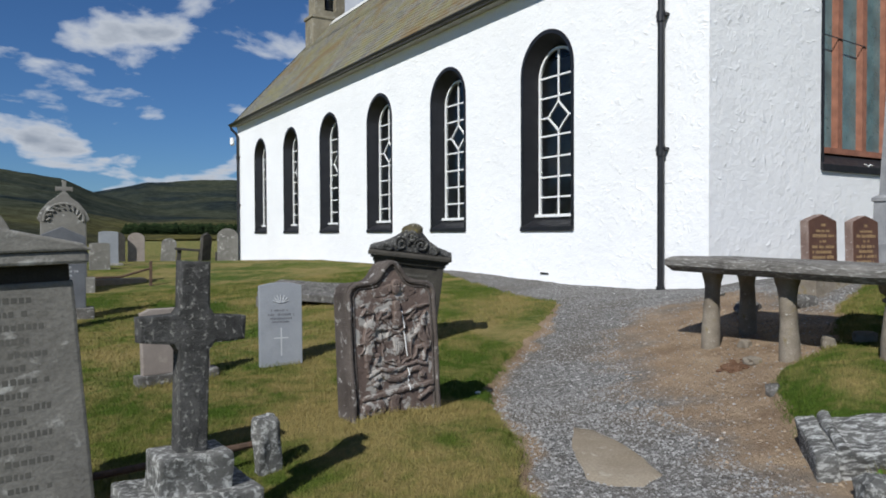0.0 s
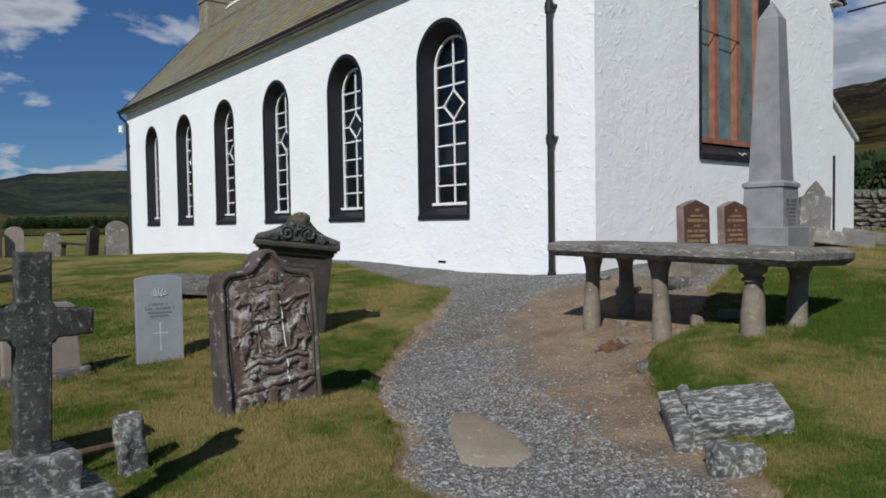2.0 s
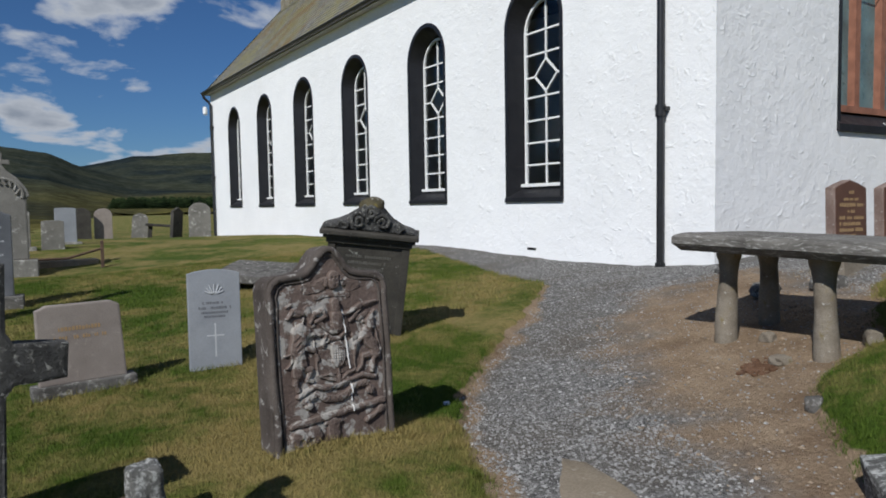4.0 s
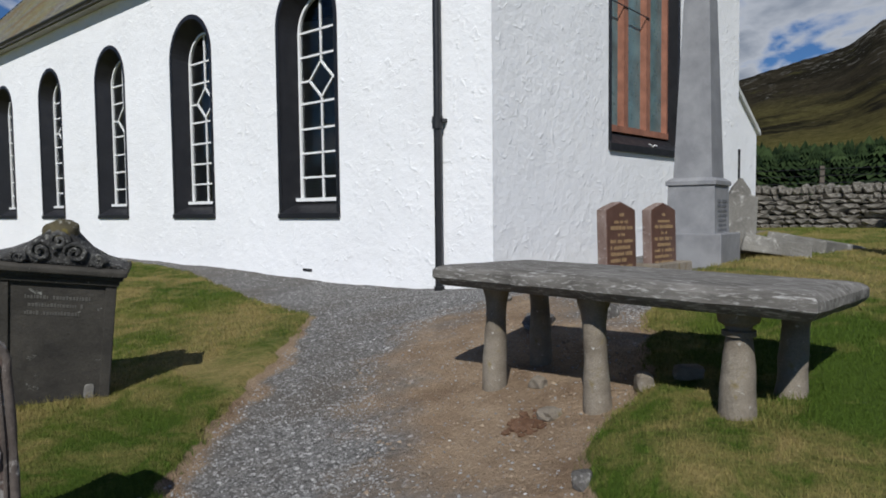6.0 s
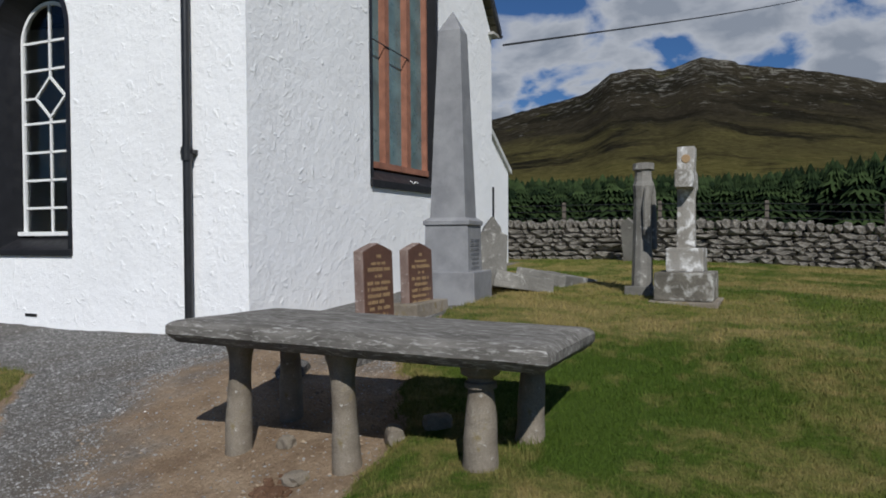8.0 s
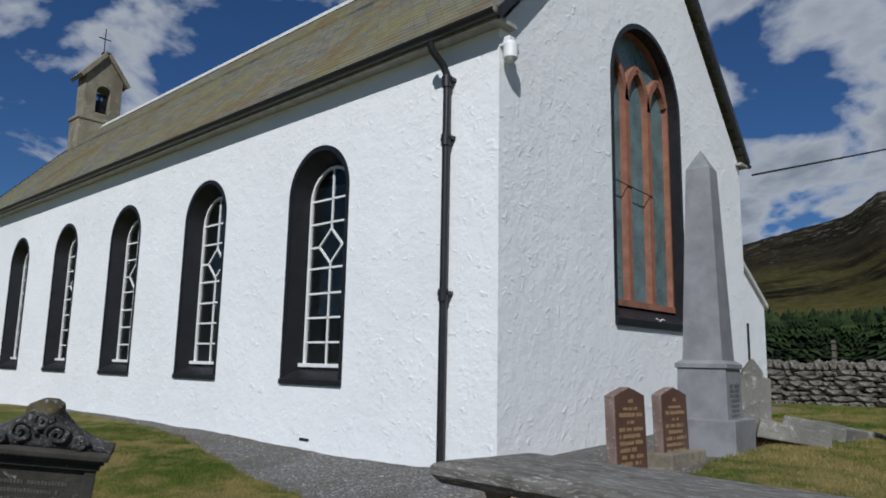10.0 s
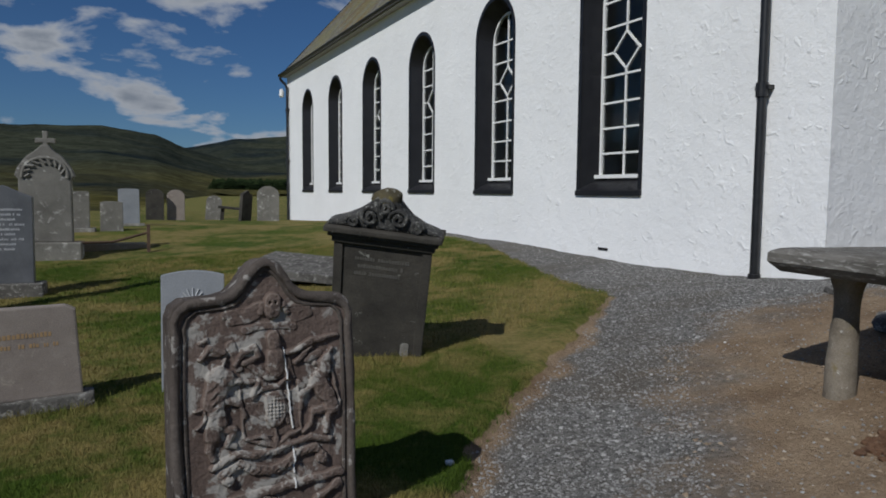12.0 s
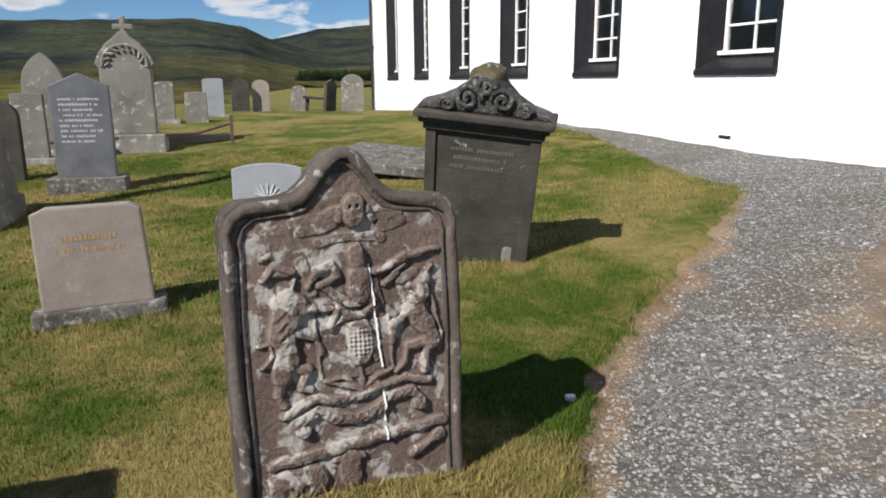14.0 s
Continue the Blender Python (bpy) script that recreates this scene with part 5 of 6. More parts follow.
def fallen_stone():
    ux, vy = Vector((0.36, -0.4, 0.09)).normalized(), Vector((0.24, 0.31, 0.07))
    nz = ux.cross(vy).normalized()
    vy = nz.cross(ux)
    m = Matrix((ux, vy, nz)).transposed().to_4x4()
    m.translation = (3.64, 1.77, 0.28)
    t = thing("fallen_headstone", "fallen lichened headstone lying tilted in the turf", "headstone", m)
    bm = block(-0.27, 0.3, -0.2, 0.2, -0.17, 0.0, 0.015)
    bmesh.ops.subdivide_edges(bm, edges=bm.edges, cuts=4, use_grid_fill=True)
    part("slab", roughen(bm, 0.022, 7), M["fallen"], t)
    bm = block(-0.3, -0.2, -0.225, 0.225, -0.2, 0.015, 0.02)
    bmesh.ops.subdivide_edges(bm, edges=bm.edges, cuts=3, use_grid_fill=True)
    part("cornice", roughen(bm, 0.01, 9), M["fallen"], t, "square moulded end")
    bm = bmesh.new()
    tube(bm, [(-0.165, -0.2 + 0.05 * k, 0.012) for k in range(9)], 0.03, 10)
    part("roll", roughen(bm, 0.008, 14), M["fallen"], t, "rounded roll moulding", True)


fallen_stone()


def weed(x, y, n, r, seed):
    rnd = random.Random(seed)
    t = thing("weed", "low green leafy weed growing in the turf", "plant", pose(x, y, ground(x, y)), group="weeds")
    leaf = bmesh.new()
    pts = [(0, 0, 0), (0.3, 0.18, 0.22), (0.65, 0.2, 0.36), (1.0, 0, 0.3), (0.65, -0.2, 0.36), (0.3, -0.18, 0.22)]
    vs = [leaf.verts.new(p) for p in pts]
    mid = leaf.verts.new((0.5, 0, 0.26))
    for i in range(6):
        leaf.faces.new((vs[i], vs[(i + 1) % 6], mid))
    me = mesh_of("leaf", leaf, M["weed"])
    for k in range(n):
        ob = new("leaf", me)
        ob.parent = t
        s = r * rnd.uniform(0.6, 1.1)
        ob.matrix_basis = pose(rnd.uniform(-0.4, 0.4) * r, rnd.uniform(-0.4, 0.4) * r, -0.004, rnd.uniform(-15, 15), rnd.uniform(-25, 10), rnd.uniform(0, 360)) @ Matrix.Scale(s, 4)


weed(3.48, 1.62, 22, 0.05, 3)
weed(3.62, 1.5, 12, 0.04, 4)
loose_rock(3.27, 1.5, (0.25, 0.17, 0.16), 9.3, M["lichen"], "rough lichened boulder half sunk by the path", -35, 0.3)

FLAG = np.array([(3.125, 3.38), (3.18, 3.26), (3.08, 2.83), (2.94, 2.48), (2.75, 2.46), (2.62, 2.57), (2.59, 2.69), (2.85, 3.09)]) - (0.07, 0.08)


def flagstone():
    bm = bmesh.new()
    ring = []
    for (ax, ay), (bx, by) in zip(FLAG, np.roll(FLAG, -1, 0)):
        for k in range(5):
            x, y = ax + (bx - ax) * k / 5, ay + (by - ay) * k / 5
            w = 0.012 * noise.noise(Vector((x * 14, y * 14, 2)))
            ring.append((x + w, y - w))
    c = FLAG.mean(0)
    rows = []
    for f, dz in ((1.0, -0.04), (1.0, 0.001), (0.97, 0.006), (0.7, 0.008), (0.4, 0.008)):
        rows.append([bm.verts.new((c[0] + f * (x - c[0]), c[1] + f * (y - c[1]), ground(c[0] + f * (x - c[0]), c[1] + f * (y - c[1])) + dz)) for x, y in ring])
    for p, q in zip(rows, rows[1:]):
        for i in range(len(p)):
            bm.faces.new((p[i], p[(i + 1) % len(p)], q[(i + 1) % len(p)], q[i]))
    bm.faces.new(rows[-1])
    bm.faces.new(rows[0][::-1])
    bmesh.ops.recalc_face_normals(bm, faces=bm.faces)
    solid("flagstone", bm, M["flag"], "buff flagstone set flush in the gravel", "flagstone", smooth=True)


flagstone()
loose_rock(3.16, 4.52, (0.045, 0.032, 0.024), 2.2, M["chalk"], "small white stone at the turf edge", 10, 0.4)


# ---- graves before the gable ----
def red_pair(x, y, rz):
    t = thing("headstone", "polished red granite headstone with gilt lettering and rough sides", "headstone", on(x, y, rz, -2, 0, 0.05), group="red granite headstones")
    zt = 1.56 - ground(x, y)
    w = 0.25
    out = [(-w, 0), (w, 0), (w, zt - 0.07), (w * 0.55, zt - 0.035), (0, zt), (-w * 0.55, zt - 0.035), (-w, zt - 0.07)]
    part("slab", prism(out, -0.045, 0.045, 0.008), M["roughred"], t)
    part("base", roughen(block(-w - 0.09, w + 0.09, -0.17, 0.15, -0.08, 0.17, 0.015), 0.008, 7), M["leg"], t, "rough buff stone base")
    part("face", prism([(a * 0.97, b * 0.985 + 0.006) for a, b in out], -0.05, -0.042, 0.002), M["redgranite"], t, "polished face")
    part("inscription", bars([(zt - 0.13, -0.03, 0.05, 0.03), (zt - 0.19, -0.12, 0.12, 0.026), (zt - 0.245, -0.18, 0.19, 0.036), (zt - 0.3, -0.06, 0.06, 0.026)] + [(zt - 0.36 - 0.055 * k, -0.19, 0.19 - 0.05 * (k % 2), 0.034) for k in range(7)], -0.05, 0.0015, int(x * 10)), M["gold"], t)


red_pair(7.26, 4.12, -2)
red_pair(8.06, 4.1, -2)


def obelisk():
    x, y = 9.03, 4.13
    t = thing("obelisk", "tall grey granite obelisk on a stepped pedestal", "obelisk", pose(x, y, 0, 0, 0, 4))
    g = ground(x, y) - 0.1
    part("shaft", taper([(1.75, 0.2, 0.2), (3.8, 0.125, 0.125), (4.03, 0.003, 0.003)]), M["granite"], t)
    bm = taper([(1.18, 0.25, 0.25), (1.69, 0.24, 0.24), (1.7, 0.26, 0.26), (1.74, 0.26, 0.26), (1.775, 0.21, 0.21)])
    ped = part("pedestal", bm, M["granite"], t, "grey granite die")
    part("inscription", bars([(1.52 - 0.05 * k, -0.15, 0.15, 0.03) for k in range(7)], -0.249, 0.0015, 2), M["granite_d"], ped, m=pose(0, 0, 0))
    part("base", block(-0.34, 0.34, -0.34, 0.34, g, 1.2, 0.012), M["granite"], t, "square granite step")


obelisk()
small = prism([(-0.2, -0.1), (0.2, -0.1), (0.2, 0.72), (0.12, 0.76), (0.1, 0.82), (0.0, 0.95), (-0.1, 0.82), (-0.12, 0.76), (-0.2, 0.72)], -0.06, 0.06, 0.012)
solid("headstone", small, M["weathered"], "small weathered headstone with a stepped pointed top", "headstone", on(10.4, 4.2, -50, 0, 2), group="plain headstones")
for x, y, rz, rx, l in ((10.3, 3.75, 20, 10, 1.0), (11.3, 3.55, -10, 8, 1.15)):
    lying = block(-l / 2, l / 2, -0.35, 0.35, -0.05, 0.14, 0.02)
    bmesh.ops.subdivide_edges(lying, edges=lying.edges, cuts=2, use_grid_fill=True)
    solid("ledger_slab", roughen(lying, 0.02, 5, x), M["weathered"], "tilted grey ledger slab lying in the grass", "grave slab", on(x, y, rz, rx, 6, -0.01), group="ledger slabs")


def draped_column():
    x, y = 10.1, 2.27
    t = thing("broken_column", "slim weathered pillar monument with a draped top", "monument", on(x, y, -10, 0, 2, 0.05) @ Matrix.Scale(1.02, 4))
    part("base", block(-0.15, 0.15, -0.15, 0.15, 0, 0.14, 0.015), M["weathered"], t)
    bm = taper([(0.14, 0.12, 0.12), (0.5, 0.11, 0.11), (1.1, 0.1, 0.1), (1.25, 0.125, 0.115), (1.3, 0.1, 0.1), (1.36, 0.092, 0.092), (1.42, 0.092, 0.092), (1.43, 0.12, 0.12), (1.5, 0.12, 0.12), (1.51, 0.05, 0.05)], 10, 0.2)
    part("shaft", roughen(bm, 0.012, 8), M["weathered"], t)
    bm = bmesh.new()
    tube(bm, [(0.11, -0.05, 1.3), (0.16, -0.06, 1.2), (0.15, -0.08, 0.9), (0.1, -0.1, 0.55)], 0.035, 8)
    tube(bm, [(-0.1, -0.08, 1.22), (-0.13, -0.07, 1.0), (-0.12, -0.08, 0.7)], 0.03, 8)
    part("drape", bm, M["weathered"], t, "carved hanging drapery", True)


draped_column()


def white_cross():
    x, y = 9.62, 1.75
    t = thing("stone_cross", "pale lichened stone cross with a missing arm on a stepped base", "cross", on(x, y, -2, 0, 0, 0.06) @ Matrix.Scale(1.02, 4), group="stone crosses")
    part("base", roughen(block(-0.36, 0.36, -0.33, 0.33, 0, 0.08, 0.015), 0.01, 6), M["leg"], t)
    part("lower_plinth", block(-0.31, 0.31, -0.28, 0.28, 0.08, 0.36, 0.02), M["plinth"], t, "stained mossy plinth")
    part("upper_plinth", block(-0.19, 0.19, -0.18, 0.18, 0.36, 0.6, 0.015), M["whitestone"], t)
    bm = prism([(-0.1, 0.6), (-0.08, 1.1), (-0.1, 1.19), (-0.27, 1.21), (-0.27, 1.38), (-0.09, 1.39), (-0.075, 1.62), (0.075, 1.62), (0.09, 1.39), (0.27, 1.37), (0.27, 1.2), (0.1, 1.18), (0.08, 1.1), (0.1, 0.6)], -0.085, 0.085, 0.012)
    part("cross", roughen(bm, 0.008, 12), M["whitestone"], t)
    bm = bmesh.new()
    bmesh.ops.create_cone(bm, cap_ends=True, segments=20, radius1=0.045, radius2=0.04, depth=0.012, matrix=pose(-0.085, 0.0, 1.5, 0, -90, 0))
    part("roundel", bm, M["gold"], t, "small gilt roundel")


white_cross()


# ---- far graves over the turf ----
def outline(kind, w, h):
    r = w / 2
    if kind == "round":
        return [(-r, -0.1), (r, -0.1)] + [(r * math.cos(math.pi * k / 14), h - r * 0.8 + 0.8 * r * math.sin(math.pi * k / 14)) for k in range(15)]
    if kind == "gothic":
        arc = [(-r + w * math.cos(a), h - 0.8 * w + 0.924 * w * math.sin(a)) for a in (math.pi / 3 * k / 8 for k in range(9))]
        return [(-r, -0.1), (r, -0.1)] + arc + [(-x, z) for x, z in arc[-2::-1]]
    if kind == "peak":
        return [(-r, -0.1), (r, -0.1), (r, h - 0.13), (r * 0.75, h - 0.1), (0, h), (-r * 0.75, h - 0.1), (-r, h - 0.13)]
    return [(-r, -0.1), (r, -0.1), (r * 0.97, h - 0.02), (r * 0.6, h), (-r * 0.6, h), (-r * 0.97, h - 0.02)]


def gravestone(x, y, w, h, kind, mat, label, rz=0, base=0.0, rx=0, ry=0, text=None, th=0.11):
    t = thing("headstone", label, "headstone", on(x, y, rz, rx, ry, 0.03), group="headstones over the turf")
    if base:
        bm = block(-w / 2 - 0.1, w / 2 + 0.1, -0.17, 0.17, -0.05, base, 0.015)
        part("base", bm, M["weathered"] if mat != "granite_d" else M["tomb"], t)
    part("slab", prism([(a, b + base) for a, b in outline(kind, w, h - base)] if not base else [(a, max(b, 0) + base - 0.004 * (b < 0)) for a, b in outline(kind, w, h - base)], -th / 2, th / 2, 0.01), M[mat], t)
    if text:
        part("inscription", bars([(h - 0.28 - 0.055 * k, -w * 0.36, w * 0.36 - 0.04 * (k % 3), 0.026) for k in range(text)], -th / 2, 0.002, int(y * 7)), M["pale"], t)
    return t


gravestone(0.61, 10.6, 0.58, 1.27, "peak", "granite_d", "dark polished granite headstone with pale lettering on a grey base", -4, 0.18, text=9)
gravestone(-0.22, 13.4, 0.54, 1.45, "gothic", "weathered", "pale grey headstone with a pointed arched top", -4, 0.14)
gravestone(-0.35, 12.9, 0.4, 0.95, "flat", "weathered", "low grey weathered headstone with a flat top", -4, 0.1)
gravestone(1.18, 17.0, 0.34, 0.82, "flat", "weathered", "small pale grey headstone on a base", -3, 0.1)
gravestone(1.74, 17.0, 0.42, 0.62, "flat", "weathered", "low pale square headstone", -3)
gravestone(2.1, 18.6, 0.44, 0.85, "flat", "wargrave", "square blue-grey granite headstone", -3, 0.08)
gravestone(2.95, 24.0, 0.5, 0.95, "round", "greystone", "dark round-topped sandstone headstone", -6)
gravestone(3.55, 24.2, 0.5, 0.95, "round", "pink", "reddish round-topped sandstone headstone", -8)
gravestone(4.88, 26.2, 0.5, 0.85, "round", "weathered", "grey round-topped leaning headstone", -10, ry=4)
gravestone(5.88, 22.1, 0.62, 1.03, "round", "weathered", "broad pale grey headstone with a curved top", -14)
gravestone(5.3, 22.6, 0.42, 0.92, "peak", "greystone", "small dark gabled headstone leaning in the turf", 38, ry=6)
gravestone(-0.42, 11.6, 0.46, 0.95, "round", "greystone", "dark weathered low headstone beside the column", -6)
gravestone(16.8, 3.4, 0.3, 0.95, "peak", "weathered", "pale slab leaning against the dry-stone wall", 80, rx=-14)
gravestone(6.5, 25.5, 0.3, 0.35, "flat", "greystone", "low dark stub of a headstone by the wall", -6)


def ornate():
    t = thing("headstone", "tall ornate grey headstone with carved foliage and a cross finial", "headstone", on(0.84, 13.6, -4, 0, 0, 0.03) @ Matrix.Diagonal((1.02, 1, 0.94, 1)), group="headstones over the turf")
    part("base", block(-0.5, 0.46, -0.22, 0.22, -0.05, 0.3, 0.02), M["weathered"], t)
    out = [(-0.36, 0.3), (0.34, 0.3), (0.33, 1.3), (0.38, 1.36), (0.33, 1.5), (0.22, 1.66), (0.1, 1.76), (0.05, 1.84), (-0.05, 1.84), (-0.12, 1.76), (-0.24, 1.66), (-0.35, 1.5), (-0.4, 1.36), (-0.35, 1.3)]
    part("slab", prism(out, -0.1, 0.1, 0.02), M["weathered"], t)
    bm = prism([(-0.04, 1.8), (0.04, 1.8), (0.03, 1.88), (0.13, 1.87), (0.13, 1.95), (0.03, 1.95), (0.035, 2.06), (-0.035, 2.06), (-0.03, 1.95), (-0.13, 1.95), (-0.13, 1.87), (-0.03, 1.88)], -0.05, 0.05, 0.01)
    part("finial", bm, M["weathered"], t, "small carved cross finial")
    bm = bmesh.new()
    tube(bm, [(-0.3, -0.1, 1.32)] + [(0.29 * math.cos(a), -0.1, 1.38 + 0.26 * math.sin(a)) for a in (math.pi * (1 - k / 14) for k in range(15))] + [(0.28, -0.1, 1.32)], 0.028, 8)
    for k in range(9):
        a = math.pi * k / 8
        tube(bm, [(0.2 * math.cos(a), -0.11, 1.38 + 0.17 * math.sin(a)), (0.27 * math.cos(a + 0.3), -0.11, 1.4 + 0.24 * math.sin(a + 0.3))], 0.022, 6)
    part("foliage", bm, M["weathered"], t, "carved foliage band", True)


ornate()


def column_monument():
    t = thing("column_monument", "grey granite column on a square pedestal", "monument", on(-0.25, 9.3, -4, 0, 0, 0.03))
    part("base", block(-0.42, 0.4, -0.4, 0.4, 0, 0.24, 0.015), M["weathered"], t)
    part("pedestal", taper([(0.24, 0.36, 0.36), (0.76, 0.32, 0.32), (0.8, 0.28, 0.28)]), M["weathered"], t)
    part("shaft", taper([(0.74, 0.24, 0.24), (0.79, 0.25, 0.25), (0.83, 0.2, 0.2), (0.86, 0.22, 0.22), (0.9, 0.155, 0.155), (1.9, 0.12, 0.12), (2.6, 0.1, 0.1)], 24, 0), M["granite_d"], t, "polished round shaft", True)


column_monument()


def low_fence():
    t = thing("low_rail", "low sagging iron grave rail with an end post", "rail", pose(0, 0, 0))
    bm = bmesh.new()
    x1, y1, x0, y0 = 2.25, 13.75, 1.2, 13.5
    tube(bm, [(x1, y1, ground(x1, y1) + 0.32), ((x0 + x1) / 2, (y0 + y1) / 2, ground(x0, y0) + 0.24), (x0, y0, ground(x0, y0) + 0.24), (-0.6, 13.2, ground(-0.6, 13.2) + 0.2)], 0.022, 6)
    part("rail", bm, M["rust"], t)
    part("post", block(x1 - 0.025, x1 + 0.025, y1 - 0.025, y1 + 0.025, ground(x1, y1) - 0.1, ground(x1, y1) + 0.45, 0.006), M["rust"], t)


low_fence()
kerb = block(-0.55, 0.5, -0.12, 0.12, -0.05, 0.13, 0.02)
solid("grave_kerb", roughen(kerb, 0.01, 6), M["flag"], "low mossy buff grave kerb", "grave kerb", on(1.75, 14.3, 8))
tt = thing("table_tomb", "small dark table tomb leaning in the turf", "table tomb", on(5.35, 25.0, -8, 0, 5, 0.02))
part("slab", block(-0.5, 0.5, -0.3, 0.3, 0.36, 0.44, 0.015), M["greystone"], tt)
for x in (-0.35, 0.35):
    part("support", block(x - 0.06, x + 0.06, -0.2, 0.2, -0.05, 0.37, 0.01), M["greystone"], tt)


# ---- dry-stone wall, fence, woods, hills ----
def dry_wall():
    t = thing("wall_east", "grey lichened dry-stone boundary wall", "wall", pose(0, 0, 0), kind="structure")
    rnd = random.Random(5)
    proto = []
    for k in range(10):
        bm = rock((1, 1, 1), 11.7 * k, 1, 0.2)
        proto.append(mesh_of("stone", bm, M["dry"]))
    core = bmesh.new()
    n = 26
    run = [(17.55 + 0.35 * math.sin(k * 0.4) * 0.3, 6.4 - 20.0 * k / n) for k in range(n + 1)]
    for (x0, y0), (x1, y1) in zip(run, run[1:]):
        z0, z1 = ground(x0, y0), ground(x1, y1)
        vs = [core.verts.new(p) for p in ((x0 - 0.12, y0, z0 - 0.3), (x0 + 0.25, y0, z0 - 0.3), (x0 + 0.2, y0, z0 + 0.62), (x0 - 0.08, y0, z0 + 0.62),
                                          (x1 - 0.12, y1, z1 - 0.3), (x1 + 0.25, y1, z1 - 0.3), (x1 + 0.2, y1, z1 + 0.62), (x1 - 0.08, y1, z1 + 0.62))]
        for f in ((0, 1, 2, 3), (7, 6, 5, 4), (0, 4, 5, 1), (1, 5, 6, 2), (2, 6, 7, 3), (3, 7, 4, 0)):
            core.faces.new([vs[i] for i in f])
    # near-black core colour stands for the shade in the gaps
    part("core", core, M["gap_shade"], t, "solid core coloured dark for the shade between the stones")
    count = 0
    rest = bmesh.new()
    lift = -0.04
    for row in range(8):
        y, cap = 6.4, row == 7
        course = 0.2 if cap else rnd.uniform(0.075, 0.12)
        while y > -13.4:
            w = rnd.uniform(0.12, 0.2) if cap else rnd.choice((0.14, 0.2, 0.26, 0.34, 0.48)) * rnd.uniform(0.85, 1.15)
            h = course * rnd.uniform(0.85, 1.2) if cap else course * rnd.uniform(0.9, 1.25)
            y -= w
            yc = y + w / 2
            z = ground(17.5, yc) + lift + h / 2
            m = pose(17.42 + rnd.uniform(-0.04, 0.04) + row * 0.008, yc, z, rnd.uniform(-5, 5) + (rnd.uniform(-20, 12) if cap else 0), rnd.uniform(-10, 10), rnd.uniform(-10, 10)) @ Matrix.Diagonal((rnd.uniform(0.3, 0.42), w * 1.06, h * 1.06, 1))
            if yc > -3.2 and count < 300:
                ob = new("stone", rnd.choice(proto))
                ob.parent, ob.matrix_basis = t, m
                count += 1
            else:
                tmp = rnd.choice(proto).copy()
                tmp.transform(m)
                rest.from_mesh(tmp)
                bpy.data.meshes.remove(tmp)
        lift += course
    r = part("far_stones", rest, M["dry"], t)
    r["kind"] = "stuff"


dry_wall()


def wire_fence():
    t = thing("wire_fence", "wooden post and wire fence beyond the stone wall", "fence", pose(0, 0, 0))
    ys = [8 - 2.4 * k for k in range(10)]
    base = [ground(20.0, y) for y in ys]
    post = mesh_of("post", block(-0.045, 0.045, -0.045, 0.045, -0.2, 1.35, 0.01), M["wood"])
    for y, z in zip(ys, base):
        ob = new("post", post)
        ob.parent, ob.matrix_basis = t, pose(20.0, y, z)
    for h in (0.75, 0.95, 1.12, 1.28):
        bm = bmesh.new()
        tube(bm, [(19.94, y, z + h) for y, z in zip(ys, base)], 0.008, 5)
        part("wire", bm, M["iron"], t)


wire_fence()


def woods():
    rnd = random.Random(8)
    verts, faces = [], []

    def tree(x, y, z, h, r):
        tiers = 15
        for k in range(tiers):
            f = k / tiers
            zc, rr, n = z + h * (0.06 + 0.9 * f), r * (1 - f) ** 0.8 * rnd.uniform(0.8, 1.2) + 0.12, 15
            top = len(verts)
            verts.append((x, y, zc + h * 0.1))
            ph = rnd.random() * 6.28
            for i in range(n * 2):
                a = ph + math.tau * i / (2 * n)
                q = rr * (rnd.uniform(0.8, 1.25) if i % 2 else rnd.uniform(0.55, 0.85))
                verts.append((x + q * math.cos(a), y + q * math.sin(a), zc - (0.05 * h if i % 2 else -0.01 * h) * rnd.uniform(0.5, 1.3)))
            for i in range(2 * n):
                faces.append((top, top + 1 + i, top + 1 + (i + 1) % (2 * n)))

    for row in range(9):
        d = 62 + 7 * row
        az = 62.0
        while az < 128:
            a = radians(az)
            az += rnd.uniform(0.7, 1.5) * 62 / d * 1.3
            dd = d + rnd.uniform(-3, 3)
            x, y = 2 + dd * math.sin(a), 1.2 + dd * math.cos(a)
            el = 5.5 if az < 92 else 5.5 + (az - 92) * 0.16
            zt = 1.5 + 62 * math.tan(radians(el)) * (0.9 + 0.02 * row) * rnd.uniform(0.93, 1.04) + row * 0.5
            z = 0.6 + 0.02 * (dd - 60)
            tree(x, y, z, max(zt - z, 3.5), rnd.uniform(2.2, 3.3))
    me = bpy.data.meshes.new("conifer_wood")
    me.from_pydata(verts, [], faces)
    me.materials.append(M["conifer"])
    tagged(new("conifer_wood", me), "dense dark green conifer plantation below the hill", "woods", kind="stuff")
    verts, faces = [], []
    for k in range(260):
        a, d = radians(rnd.uniform(7.6, 16.5)), rnd.uniform(560, 640)
        tree(d * math.sin(a), d * math.cos(a), d * 0.0045, rnd.uniform(7, 10), rnd.uniform(4, 6))
    me = bpy.data.meshes.new("far_plantation")
    me.from_pydata(verts, [], faces)
    me.materials.append(M["conifer"])
    tagged(new("far_plantation", me), "distant dark conifer plantation on the valley side", "woods", kind="stuff")


woods()


